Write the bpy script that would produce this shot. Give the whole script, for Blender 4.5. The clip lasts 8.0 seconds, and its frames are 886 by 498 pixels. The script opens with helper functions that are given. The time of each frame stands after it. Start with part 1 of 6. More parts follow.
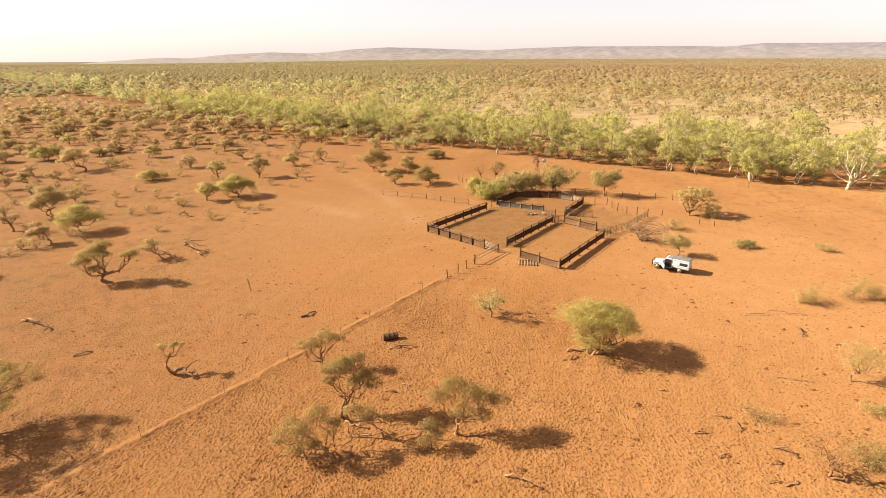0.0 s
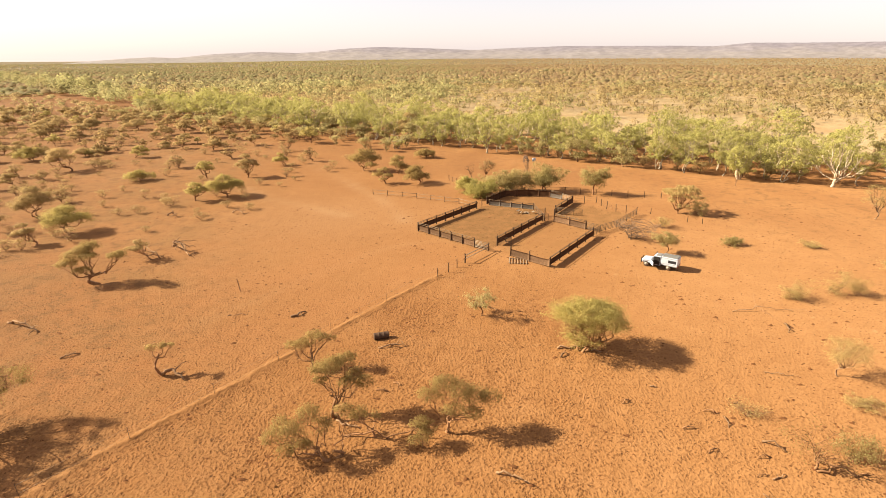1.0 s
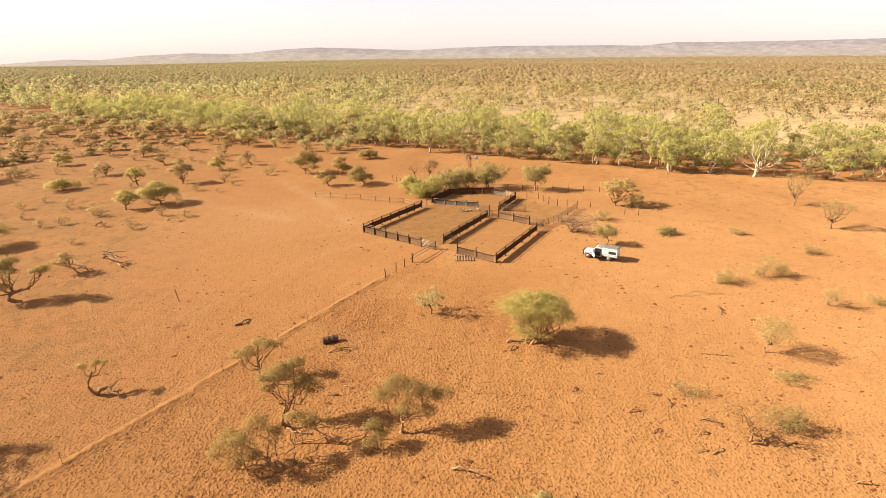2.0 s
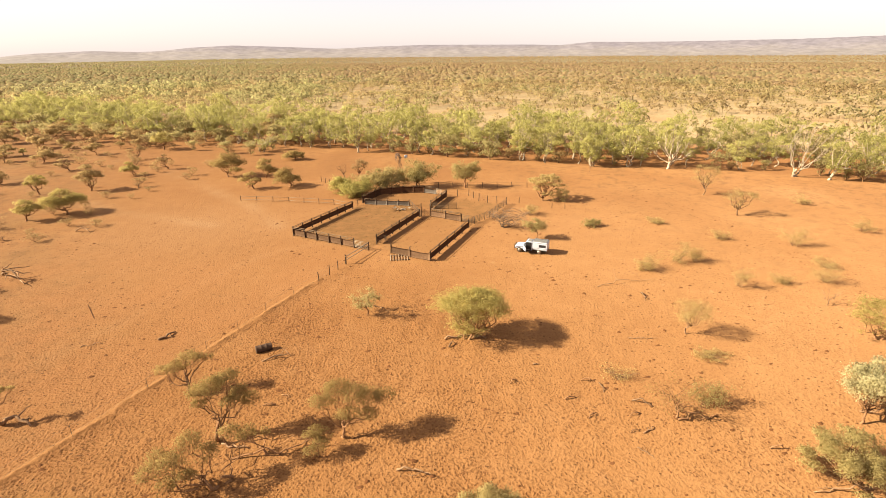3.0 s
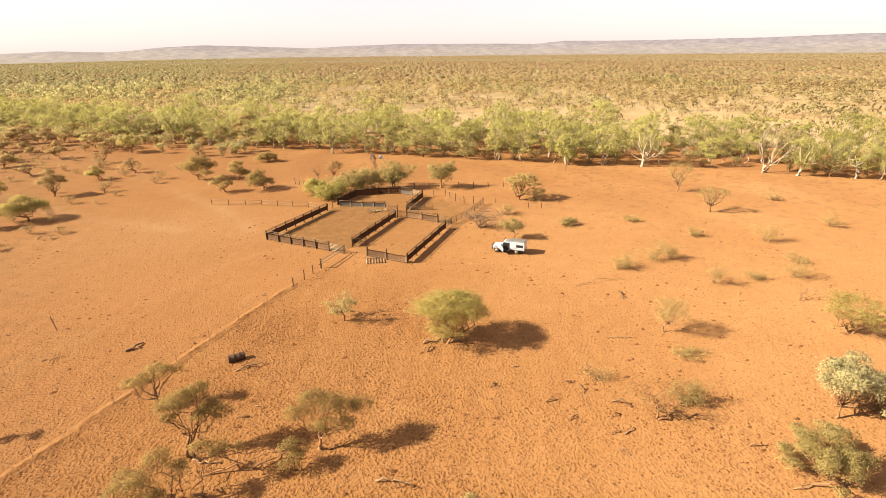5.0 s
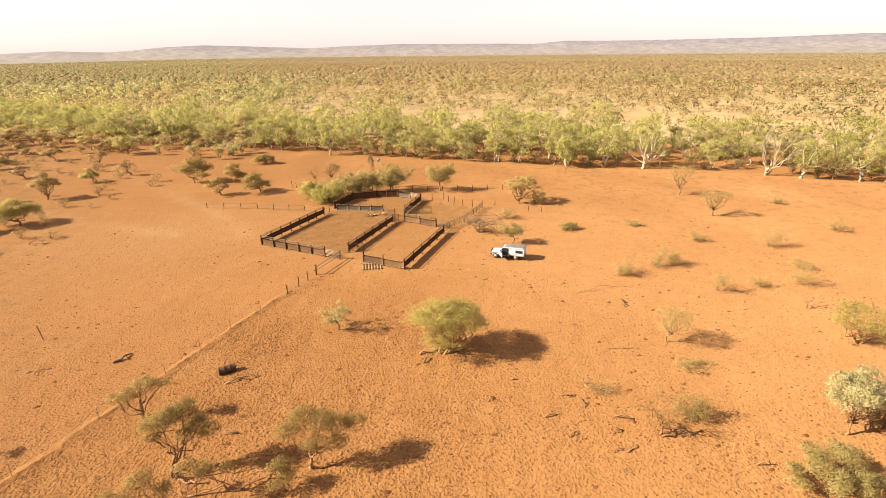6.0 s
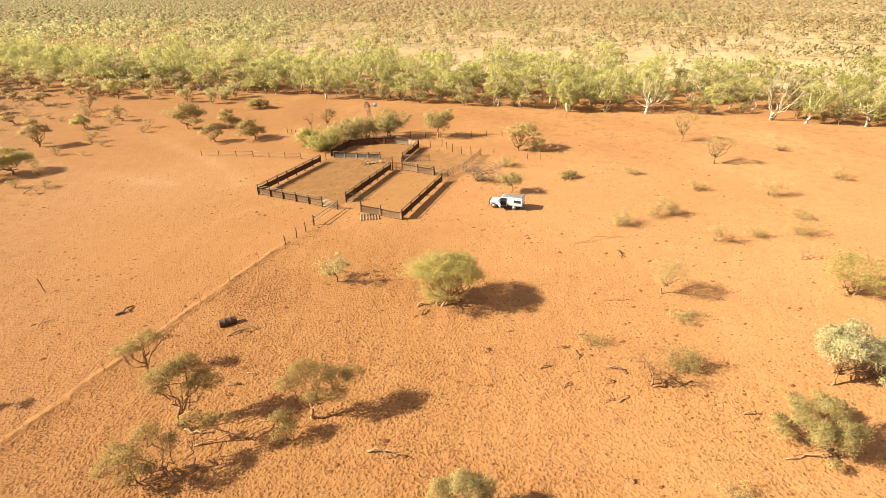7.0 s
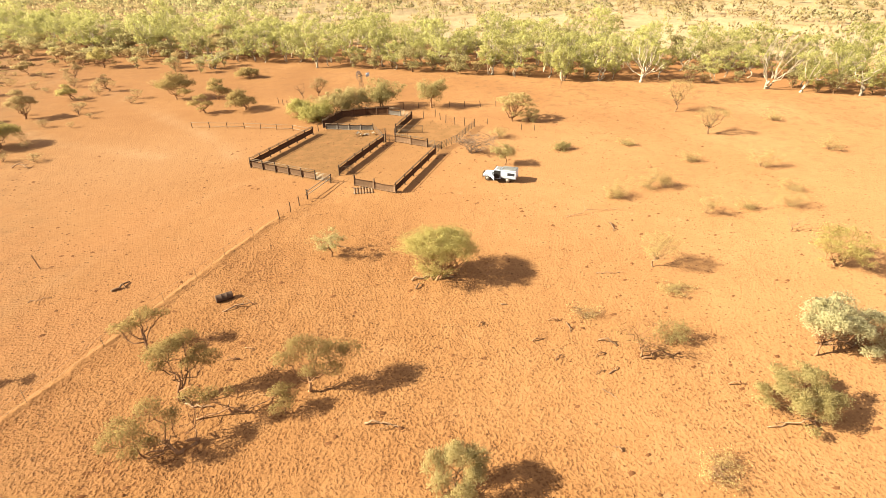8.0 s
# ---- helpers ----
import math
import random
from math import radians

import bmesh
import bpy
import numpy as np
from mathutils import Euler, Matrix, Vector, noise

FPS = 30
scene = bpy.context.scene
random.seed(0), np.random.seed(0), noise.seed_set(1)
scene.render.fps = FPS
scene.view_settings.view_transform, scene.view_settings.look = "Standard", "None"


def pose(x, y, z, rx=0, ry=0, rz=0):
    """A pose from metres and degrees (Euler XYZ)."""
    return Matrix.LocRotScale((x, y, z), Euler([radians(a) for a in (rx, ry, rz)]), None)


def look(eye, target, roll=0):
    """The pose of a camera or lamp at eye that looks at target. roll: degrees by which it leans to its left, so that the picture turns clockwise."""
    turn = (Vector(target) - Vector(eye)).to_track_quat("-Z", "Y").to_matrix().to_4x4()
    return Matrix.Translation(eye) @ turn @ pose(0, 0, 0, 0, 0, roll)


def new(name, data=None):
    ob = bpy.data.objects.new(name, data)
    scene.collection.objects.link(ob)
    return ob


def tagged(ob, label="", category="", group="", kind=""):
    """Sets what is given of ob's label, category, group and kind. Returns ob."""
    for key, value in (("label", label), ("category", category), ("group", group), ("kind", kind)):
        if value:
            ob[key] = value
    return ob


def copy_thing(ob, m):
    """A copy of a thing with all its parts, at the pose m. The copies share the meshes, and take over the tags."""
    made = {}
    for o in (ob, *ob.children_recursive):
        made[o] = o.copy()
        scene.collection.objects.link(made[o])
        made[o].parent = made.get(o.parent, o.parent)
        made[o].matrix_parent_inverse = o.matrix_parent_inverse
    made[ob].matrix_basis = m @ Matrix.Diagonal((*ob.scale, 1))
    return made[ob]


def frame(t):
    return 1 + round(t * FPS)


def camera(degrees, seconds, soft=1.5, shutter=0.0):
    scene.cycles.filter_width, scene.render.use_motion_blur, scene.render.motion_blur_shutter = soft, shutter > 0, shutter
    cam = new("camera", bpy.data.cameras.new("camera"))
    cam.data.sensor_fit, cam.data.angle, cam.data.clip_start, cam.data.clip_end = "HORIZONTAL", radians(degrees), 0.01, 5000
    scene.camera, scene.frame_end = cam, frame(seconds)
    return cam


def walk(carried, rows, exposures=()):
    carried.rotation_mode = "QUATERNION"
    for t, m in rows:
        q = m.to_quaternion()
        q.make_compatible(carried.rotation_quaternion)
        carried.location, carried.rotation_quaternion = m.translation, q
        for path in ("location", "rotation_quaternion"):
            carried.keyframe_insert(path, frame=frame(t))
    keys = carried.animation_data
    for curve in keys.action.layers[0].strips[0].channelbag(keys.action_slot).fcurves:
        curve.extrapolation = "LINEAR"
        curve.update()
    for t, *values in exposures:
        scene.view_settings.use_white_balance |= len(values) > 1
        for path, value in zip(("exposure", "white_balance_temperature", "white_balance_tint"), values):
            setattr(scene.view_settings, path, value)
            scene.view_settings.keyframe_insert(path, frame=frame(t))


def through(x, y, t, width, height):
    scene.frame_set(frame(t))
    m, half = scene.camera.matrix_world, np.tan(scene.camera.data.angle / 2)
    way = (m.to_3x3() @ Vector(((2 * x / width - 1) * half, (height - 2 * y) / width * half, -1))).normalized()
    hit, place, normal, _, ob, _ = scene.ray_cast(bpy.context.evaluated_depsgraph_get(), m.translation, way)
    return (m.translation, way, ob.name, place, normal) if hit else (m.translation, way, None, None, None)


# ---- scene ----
cam = camera(78.6, 8.0, soft=0.68)

PATH = [
    (0, (-0.302, -1.174, 30.76), (-0.341, 0.708, 30.083), -0.3),
    (0.5, (-0.242, -1.212, 30.698), (-0.289, 0.67, 30.022), -0.3),
    (1, (-0.237, -1.271, 30.685), (-0.242, 0.61, 30.007), -0.3),
    (1.2, (-0.186, -1.43, 30.604), (-0.139, 0.451, 29.927), -0.4),
    (1.5, (-0.312, -1.322, 30.591), (-0.187, 0.555, 29.912), -0.4),
    (1.8, (-0.328, -1.255, 30.597), (-0.167, 0.619, 29.917), -0.5),
    (2, (-0.236, -1.277, 30.521), (-0.045, 0.595, 29.842), -0.6),
    (2.2, (-0.234, -1.268, 30.51), (0.036, 0.593, 29.829), -0.6),
    (3.3, (-0.531, -1.11, 30.487), (-0.076, 0.713, 29.802), -0.5),
    (3.5, (-0.416, -1.171, 30.484), (0.051, 0.649, 29.798), -0.6),
    (4, (-0.419, -1.197, 30.45), (0.077, 0.615, 29.764), -0.6),
    (4.5, (-0.216, -0.92, 30.419), (0.295, 0.888, 29.732), -0.7),
    (4.7, (-0.231, -0.665, 30.468), (0.285, 1.14, 29.78), -0.6),
    (5.8, (0.616, 1.255, 30.551), (1.132, 3.061, 29.865), -0.6),
    (6, (0.733, 1.52, 30.767), (1.249, 3.326, 30.079), -0.6),
    (6.5, (0.997, 1.939, 31.231), (1.503, 3.718, 30.47), -0.6),
    (6.8, (1.089, 1.983, 31.535), (1.585, 3.731, 30.7), -0.7),
    (7, (1.12, 1.958, 31.665), (1.613, 3.685, 30.785), -0.7),
    (7.2, (1.104, 1.947, 31.836), (1.596, 3.652, 30.913), -0.7),
    (7.5, (1.119, 1.882, 32.137), (1.608, 3.557, 31.16), -0.7),
    (8, (1.104, 1.855, 32.431), (1.602, 3.525, 31.449), -0.7),
]
walk(cam, [(t, look(eye, target, roll)) for t, eye, target, roll in PATH],
     exposures=[(0.0, 1.91, 6700, 8), (4.0, 1.95, 6700, 7), (6.4, 1.98, 6700, 7), (7.0, 2.16, 6350, 3), (8.0, 2.30, 6220, 1)])

# ---- world, sun ----
SUN_EL, SUN_AZ = 32.0, 173.0  # degrees; azimuth counter-clockwise from +x
to_sun = Vector((math.cos(radians(SUN_EL)) * math.cos(radians(SUN_AZ)),
                 math.cos(radians(SUN_EL)) * math.sin(radians(SUN_AZ)),
                 math.sin(radians(SUN_EL))))
world = bpy.data.worlds.new("sky")
scene.world = world
world.use_nodes = True
wn = world.node_tree.nodes
sky = wn.new("ShaderNodeTexSky")
sky.sky_type = "NISHITA"
sky.sun_disc = False
sky.sun_elevation = radians(SUN_EL)
sky.sun_rotation = radians((90 - SUN_AZ) % 360)
sky.air_density, sky.dust_density, sky.ozone_density = 1.0, 0.9, 1.0
wn["Background"].inputs["Strength"].default_value = 0.0655
haze = wn.new("ShaderNodeMix")  # thin even dust haze over the whole sky
haze.data_type = "RGBA"
haze.inputs[0].default_value = 0.66
haze.inputs[7].default_value = (3.95, 3.30, 3.62, 1)
world.node_tree.links.new(sky.outputs["Color"], haze.inputs[6])
world.node_tree.links.new(haze.outputs[2], wn["Background"].inputs["Color"])
sun_data = bpy.data.lights.new("sun", "SUN")
sun_data.energy, sun_data.angle, sun_data.color = 5.0, radians(0.55), (1.0, 0.91, 0.78)
sun_lamp = new("sun", sun_data)
sun_lamp.matrix_world = look(to_sun * 100, (0, 0, 0))


# ---- materials ----
def material(name, rough=0.9, metal=0.0):
    m = bpy.data.materials.new(name)
    m.use_nodes = True
    b = m.node_tree.nodes["Principled BSDF"]
    b.inputs["Roughness"].default_value, b.inputs["Metallic"].default_value = rough, metal
    b.inputs["Specular IOR Level"].default_value = 0.5 if rough < 0.5 else 0.08
    return m, m.node_tree, b


def nd(nt, kind, **values):
    n = nt.nodes.new(kind)
    for key, v in values.items():
        n.inputs[key].default_value = v
    return n


def noise_tex(nt, vec, scale, detail=4.0, rough=0.6, dist=0.0):
    n = nd(nt, "ShaderNodeTexNoise", Scale=scale, Detail=detail, Roughness=rough, Distortion=dist)
    nt.links.new(vec, n.inputs["Vector"])
    return n.outputs["Fac"]


def ramp(nt, fac, stops, interp="LINEAR"):
    n = nt.nodes.new("ShaderNodeValToRGB")
    n.color_ramp.interpolation = interp
    while len(n.color_ramp.elements) < len(stops):
        n.color_ramp.elements.new(0.5)
    for e, (p, c) in zip(n.color_ramp.elements, stops):
        e.position, e.color = p, (c, c, c, 1) if not isinstance(c, tuple) else (*c, 1)
    nt.links.new(fac, n.inputs["Fac"])
    return n.outputs["Color"]


def mix(nt, fac, a, b, blend="MIX"):
    n = nt.nodes.new("ShaderNodeMix")
    n.data_type, n.blend_type = "RGBA", blend
    for sock, v in ((n.inputs[0], fac), (n.inputs[6], a), (n.inputs[7], b)):
        if isinstance(v, bpy.types.NodeSocket):
            nt.links.new(v, sock)
        elif isinstance(v, tuple):
            sock.default_value = (*v, 1)
        else:
            sock.default_value = v
    return n.outputs[2]


def maths(nt, op, a, b=0.0, clamp=False):
    n = nt.nodes.new("ShaderNodeMath")
    n.operation, n.use_clamp = op, clamp
    for sock, v in zip(n.inputs, (a, b)):
        if isinstance(v, bpy.types.NodeSocket):
            nt.links.new(v, sock)
        else:
            sock.default_value = v
    return n.outputs[0]


def place_of(nt):
    return nt.nodes.new("ShaderNodeNewGeometry").outputs["Position"]


def local_of(nt):
    return nt.nodes.new("ShaderNodeTexCoord").outputs["Object"]


def bumped(nt, b, height, strength, distance):
    n = nd(nt, "ShaderNodeBump", Strength=strength, Distance=distance)
    nt.links.new(height, n.inputs["Height"])
    nt.links.new(n.outputs["Normal"], b.inputs["Normal"])


def leaf_material(name, dark, light, spread=0.35, through=0.6):
    """Foliage: each tree has its own tint, each leaf its own shade; thin leaves let light through."""
    m, nt, b = material(name, 0.7)
    tree = nt.nodes.new("ShaderNodeObjectInfo").outputs["Random"]
    leaf = nt.nodes.new("ShaderNodeNewGeometry").outputs["Random Per Island"]
    f = maths(nt, "ADD", maths(nt, "MULTIPLY", leaf, 0.45), maths(nt, "MULTIPLY", tree, spread), True)
    col = mix(nt, f, dark, light)
    nt.links.new(col, b.inputs["Base Color"])
    t = nt.nodes.new("ShaderNodeBsdfTranslucent")
    nt.links.new(col, t.inputs["Color"])
    s = nd(nt, "ShaderNodeMixShader", Fac=through)
    nt.links.new(b.outputs[0], s.inputs[1])
    nt.links.new(t.outputs[0], s.inputs[2])
    nt.links.new(s.outputs[0], nt.nodes["Material Output"].inputs["Surface"])
    return m


def tint_leaf_material(name, stops, through=0.45):
    """Foliage of far plants, coloured by the tint stored for each plant."""
    m, nt, b = material(name, 0.75)
    a = nt.nodes.new("ShaderNodeAttribute")
    a.attribute_name = "tint"
    leaf = nt.nodes.new("ShaderNodeNewGeometry").outputs["Random Per Island"]
    col = ramp(nt, a.outputs["Fac"], stops)
    col = mix(nt, 1.0, col, ramp(nt, leaf, [(0, 0.85), (1, 1.15)]), "MULTIPLY")
    nt.links.new(col, b.inputs["Base Color"])
    t = nt.nodes.new("ShaderNodeBsdfTranslucent")
    nt.links.new(col, t.inputs["Color"])
    s = nd(nt, "ShaderNodeMixShader", Fac=through)
    nt.links.new(b.outputs[0], s.inputs[1])
    nt.links.new(t.outputs[0], s.inputs[2])
    nt.links.new(s.outputs[0], nt.nodes["Material Output"].inputs["Surface"])
    return m


def rough_material(name, stops, scale, rough=0.85, metal=0.0, bump=0.02, stretch=(1, 1, 1), random=0.25):
    """A weathered surface: colour by noise at two scales, each object slightly lighter or darker, fine relief."""
    m, nt, b = material(name, rough, metal)
    mp = nt.nodes.new("ShaderNodeMapping")
    mp.inputs["Scale"].default_value = stretch
    nt.links.new(local_of(nt), mp.inputs["Vector"])
    v = mp.outputs["Vector"]
    fine, coarse = noise_tex(nt, v, scale, 6), noise_tex(nt, v, scale * 0.13, 3)
    f = maths(nt, "ADD", maths(nt, "MULTIPLY", fine, 0.55), maths(nt, "MULTIPLY", coarse, 0.45))
    col = ramp(nt, f, stops)
    r = nt.nodes.new("ShaderNodeObjectInfo").outputs["Random"]
    col = mix(nt, 1.0, col, ramp(nt, r, [(0, 1 - random), (1, 1 + random)]), "MULTIPLY")
    nt.links.new(col, b.inputs["Base Color"])
    if bump:
        bumped(nt, b, fine, 0.7, bump)
    return m


def ground_material():
    m, nt, b = material("red_soil", 0.95)
    b.inputs["Specular IOR Level"].default_value = 0.05
    b.inputs["Diffuse Roughness"].default_value = 0.33
    v = place_of(nt)

    def zone(name):
        a = nt.nodes.new("ShaderNodeAttribute")
        a.attribute_name = name
        return a.outputs["Fac"]

    broad, patch = noise_tex(nt, v, 0.035, 5, 0.6), noise_tex(nt, v, 0.35, 5, 0.65, 0.4)
    grit, fine = noise_tex(nt, v, 4.3, 3, 0.55, 0.3), noise_tex(nt, v, 11.0, 3, 0.6)
    soil = ramp(nt, maths(nt, "ADD", maths(nt, "MULTIPLY", broad, 0.55), maths(nt, "MULTIPLY", patch, 0.45)),
                [(0.3, (0.193, 0.087, 0.028)), (0.5, (0.228, 0.108, 0.037)), (0.7, (0.267, 0.134, 0.051))])
    # worn, paler earth and redder loose earth
    soil = mix(nt, zone("pale"), soil, (0.265, 0.146, 0.063))
    soil = mix(nt, zone("red"), soil, (0.176, 0.079, 0.028))
    soil = mix(nt, zone("rust"), soil, (0.246, 0.112, 0.040))
    dung = maths(nt, "MULTIPLY", zone("dung"), ramp(nt, noise_tex(nt, v, 0.5, 4, 0.6), [(0.3, 0.4), (0.6, 1.0)]))
    soil = mix(nt, dung, soil, (0.142, 0.072, 0.025))
    # trampled earth: hoof pits between lighter crumbs
    warp = nt.nodes.new("ShaderNodeVectorMath")
    warp.operation = "ADD"
    nt.links.new(v, warp.inputs[0])
    nw = nd(nt, "ShaderNodeTexNoise", Scale=2.9, Detail=4.0)
    nt.links.new(v, nw.inputs["Vector"])
    small = nt.nodes.new("ShaderNodeVectorMath")
    small.operation = "SCALE"
    small.inputs["Scale"].default_value = 0.5
    nt.links.new(nw.outputs["Color"], small.inputs[0])
    nt.links.new(small.outputs[0], warp.inputs[1])
    crumb = nd(nt, "ShaderNodeTexVoronoi", Scale=3.3)
    crumb.voronoi_dimensions = "2D"
    nt.links.new(warp.outputs[0], crumb.inputs["Vector"])
    csep = nt.nodes.new("ShaderNodeSeparateColor")
    nt.links.new(crumb.outputs["Color"], csep.inputs["Color"])
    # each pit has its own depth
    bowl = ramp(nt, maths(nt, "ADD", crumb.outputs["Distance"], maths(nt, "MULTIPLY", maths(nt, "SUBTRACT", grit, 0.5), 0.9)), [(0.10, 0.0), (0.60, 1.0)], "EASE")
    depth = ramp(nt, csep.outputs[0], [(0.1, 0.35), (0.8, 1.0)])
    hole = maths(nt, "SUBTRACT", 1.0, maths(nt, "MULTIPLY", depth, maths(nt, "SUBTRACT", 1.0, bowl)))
    # shade inside the pits, multiplied into the soil as a darker, redder tone
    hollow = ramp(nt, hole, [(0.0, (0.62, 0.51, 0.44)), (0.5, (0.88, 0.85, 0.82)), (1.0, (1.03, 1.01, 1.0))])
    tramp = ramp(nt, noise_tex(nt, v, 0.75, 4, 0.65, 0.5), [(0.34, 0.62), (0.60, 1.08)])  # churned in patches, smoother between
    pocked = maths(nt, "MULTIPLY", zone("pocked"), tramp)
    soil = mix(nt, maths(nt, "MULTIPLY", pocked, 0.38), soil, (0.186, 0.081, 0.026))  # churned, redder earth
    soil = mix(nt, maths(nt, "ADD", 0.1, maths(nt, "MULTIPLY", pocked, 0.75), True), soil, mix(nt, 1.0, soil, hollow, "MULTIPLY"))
    soil = mix(nt, 0.5, soil, mix(nt, 1.0, soil, ramp(nt, fine, [(0.3, 0.8), (0.7, 1.15)]), "MULTIPLY"))
    # dark crumbs, and the shade of deep hoof marks painted as dark spots
    pit = nd(nt, "ShaderNodeTexVoronoi", Scale=1.7)
    pit.voronoi_dimensions = "2D"
    nt.links.new(warp.outputs[0], pit.inputs["Vector"])
    psep = nt.nodes.new("ShaderNodeSeparateColor")
    nt.links.new(pit.outputs["Color"], psep.inputs["Color"])
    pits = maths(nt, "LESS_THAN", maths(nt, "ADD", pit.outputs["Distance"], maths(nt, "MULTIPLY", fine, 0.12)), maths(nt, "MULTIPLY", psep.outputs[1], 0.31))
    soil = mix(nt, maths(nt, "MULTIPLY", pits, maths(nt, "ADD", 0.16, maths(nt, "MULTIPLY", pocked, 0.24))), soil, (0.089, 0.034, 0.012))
    # dung and dark litter in spots
    vor = nd(nt, "ShaderNodeTexVoronoi", Scale=1.2)
    vor.voronoi_dimensions = "2D"
    nt.links.new(v, vor.inputs["Vector"])
    sep = nt.nodes.new("ShaderNodeSeparateColor")
    nt.links.new(vor.outputs["Color"], sep.inputs["Color"])
    size = maths(nt, "MULTIPLY", maths(nt, "MULTIPLY", sep.outputs[0], 0.28), ramp(nt, patch, [(0.38, 0.45), (0.62, 1.0)]))
    spot = maths(nt, "LESS_THAN", maths(nt, "ADD", vor.outputs["Distance"], maths(nt, "MULTIPLY", grit, 0.16)), size)
    soil = mix(nt, maths(nt, "MULTIPLY", spot, 0.7), soil, (0.063, 0.027, 0.010))
    # dry grass beyond the creek, litter under the scrub
    straw_n = ramp(nt, noise_tex(nt, v, 0.028, 5, 0.62), [(0.34, 0.55), (0.55, 1.0)])
    straw = maths(nt, "MULTIPLY", zone("straw"), straw_n)
    straw_col = ramp(nt, noise_tex(nt, v, 0.6, 5, 0.7), [(0.3, (0.221, 0.154, 0.073)), (0.7, (0.308, 0.225, 0.117))])
    soil = mix(nt, straw, soil, straw_col)
    scrub_n = ramp(nt, noise_tex(nt, v, 0.09, 5, 0.7), [(0.42, 0.0), (0.62, 1.0)])
    soil = mix(nt, maths(nt, "MULTIPLY", zone("scrub"), scrub_n), soil, (0.122, 0.085, 0.034))
    litter = ramp(nt, noise_tex(nt, v, 0.42, 6, 0.75, 0.6), [(0.50, 0.0), (0.62, 1.0)])  # leaf litter and dark crust between the trees
    soil = mix(nt, maths(nt, "MULTIPLY", zone("litter"), litter), soil, (0.111, 0.057, 0.022))
    soil = mix(nt, zone("distance"), soil, (0.137, 0.105, 0.052))  # closed low scrub on the far plain
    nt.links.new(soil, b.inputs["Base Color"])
    h = maths(nt, "ADD", maths(nt, "MULTIPLY", hole, 0.42), maths(nt, "ADD", maths(nt, "MULTIPLY", grit, 0.62), maths(nt, "MULTIPLY", fine, 0.24)))
    bump = nd(nt, "ShaderNodeBump", Distance=0.15)
    nt.links.new(maths(nt, "ADD", 0.26, maths(nt, "MULTIPLY", pocked, 0.98)), bump.inputs["Strength"])
    nt.links.new(h, bump.inputs["Height"])
    nt.links.new(bump.outputs["Normal"], b.inputs["Normal"])
    return m


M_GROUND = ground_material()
M_MULGA = leaf_material("mulga_leaf", (0.205, 0.137, 0.045), (0.352, 0.243, 0.084))
M_GREEN = leaf_material("fresh_leaf", (0.281, 0.214, 0.061), (0.420, 0.323, 0.106), 0.35, 0.5)
M_GUM = leaf_material("gum_leaf", (0.278, 0.244, 0.072), (0.458, 0.405, 0.128), 0.55, 0.58)
M_FRESH = leaf_material("bright_leaf", (0.261, 0.224, 0.060), (0.423, 0.340, 0.107))
M_PALE = leaf_material("silver_leaf", (0.367, 0.311, 0.145), (0.542, 0.466, 0.239), 0.2)
M_DRY = leaf_material("dry_leaf", (0.335, 0.232, 0.082), (0.455, 0.325, 0.124), 0.3, 0.4)
M_SAGE = leaf_material("sage_leaf", (0.283, 0.213, 0.079), (0.446, 0.340, 0.134), 0.3)
M_BROWN = leaf_material("brown_leaf", (0.242, 0.156, 0.062), (0.358, 0.239, 0.100), 0.35)
M_SCRUB = leaf_material("scrub_leaf", (0.270, 0.182, 0.069), (0.432, 0.295, 0.118), 0.4, 0.5)
M_OLIVE = leaf_material("olive_leaf", (0.263, 0.203, 0.071), (0.421, 0.327, 0.125), 0.3)
M_WATTLE = leaf_material("wattle_leaf", (0.313, 0.250, 0.072), (0.468, 0.372, 0.120), 0.3)
M_GREY = leaf_material("grey_green_leaf", (0.275, 0.223, 0.083), (0.442, 0.358, 0.149), 0.3)
M_FAR = tint_leaf_material("far_leaf", [(0.0, (0.290, 0.193, 0.100)), (0.3, (0.328, 0.233, 0.113)), (0.6, (0.315, 0.242, 0.109)),
                                        (0.85, (0.284, 0.240, 0.110)), (1.0, (0.308, 0.272, 0.114))], 0.62)
M_FAR_LEAF = tint_leaf_material("far_tree_leaf", [(0.0, (0.300, 0.201, 0.092)), (0.3, (0.337, 0.242, 0.104)), (0.6, (0.323, 0.250, 0.100)),
                                             (0.85, (0.290, 0.247, 0.102)), (1.0, (0.310, 0.275, 0.107))], 0.55)
M_BARK = rough_material("brown_bark", [(0.3, (0.102, 0.048, 0.020)), (0.7, (0.280, 0.143, 0.063))], 9, 0.9, 0, 0.02, (1, 1, 0.25))
M_WHITE_BARK = rough_material("white_bark", [(0.3, (0.190, 0.131, 0.074)), (0.5, (0.318, 0.243, 0.153)), (0.7, (0.410, 0.338, 0.236))], 4, 0.8, 0, 0.01, (1, 1, 0.3))
M_TWIG = rough_material("scrub_twig", [(0.3, (0.111, 0.058, 0.026)), (0.7, (0.250, 0.140, 0.067))], 9, 0.9, 0, 0.0)
M_DEAD = rough_material("bleached_wood", [(0.3, (0.104, 0.052, 0.024)), (0.55, (0.200, 0.115, 0.057)), (0.75, (0.311, 0.205, 0.110))], 8, 0.9, 0, 0.015, (1, 1, 0.3))
M_BLEACH = rough_material("pale_dead_twigs", [(0.3, (0.141, 0.085, 0.048)), (0.7, (0.252, 0.170, 0.106))], 8, 0.9, 0, 0.0)
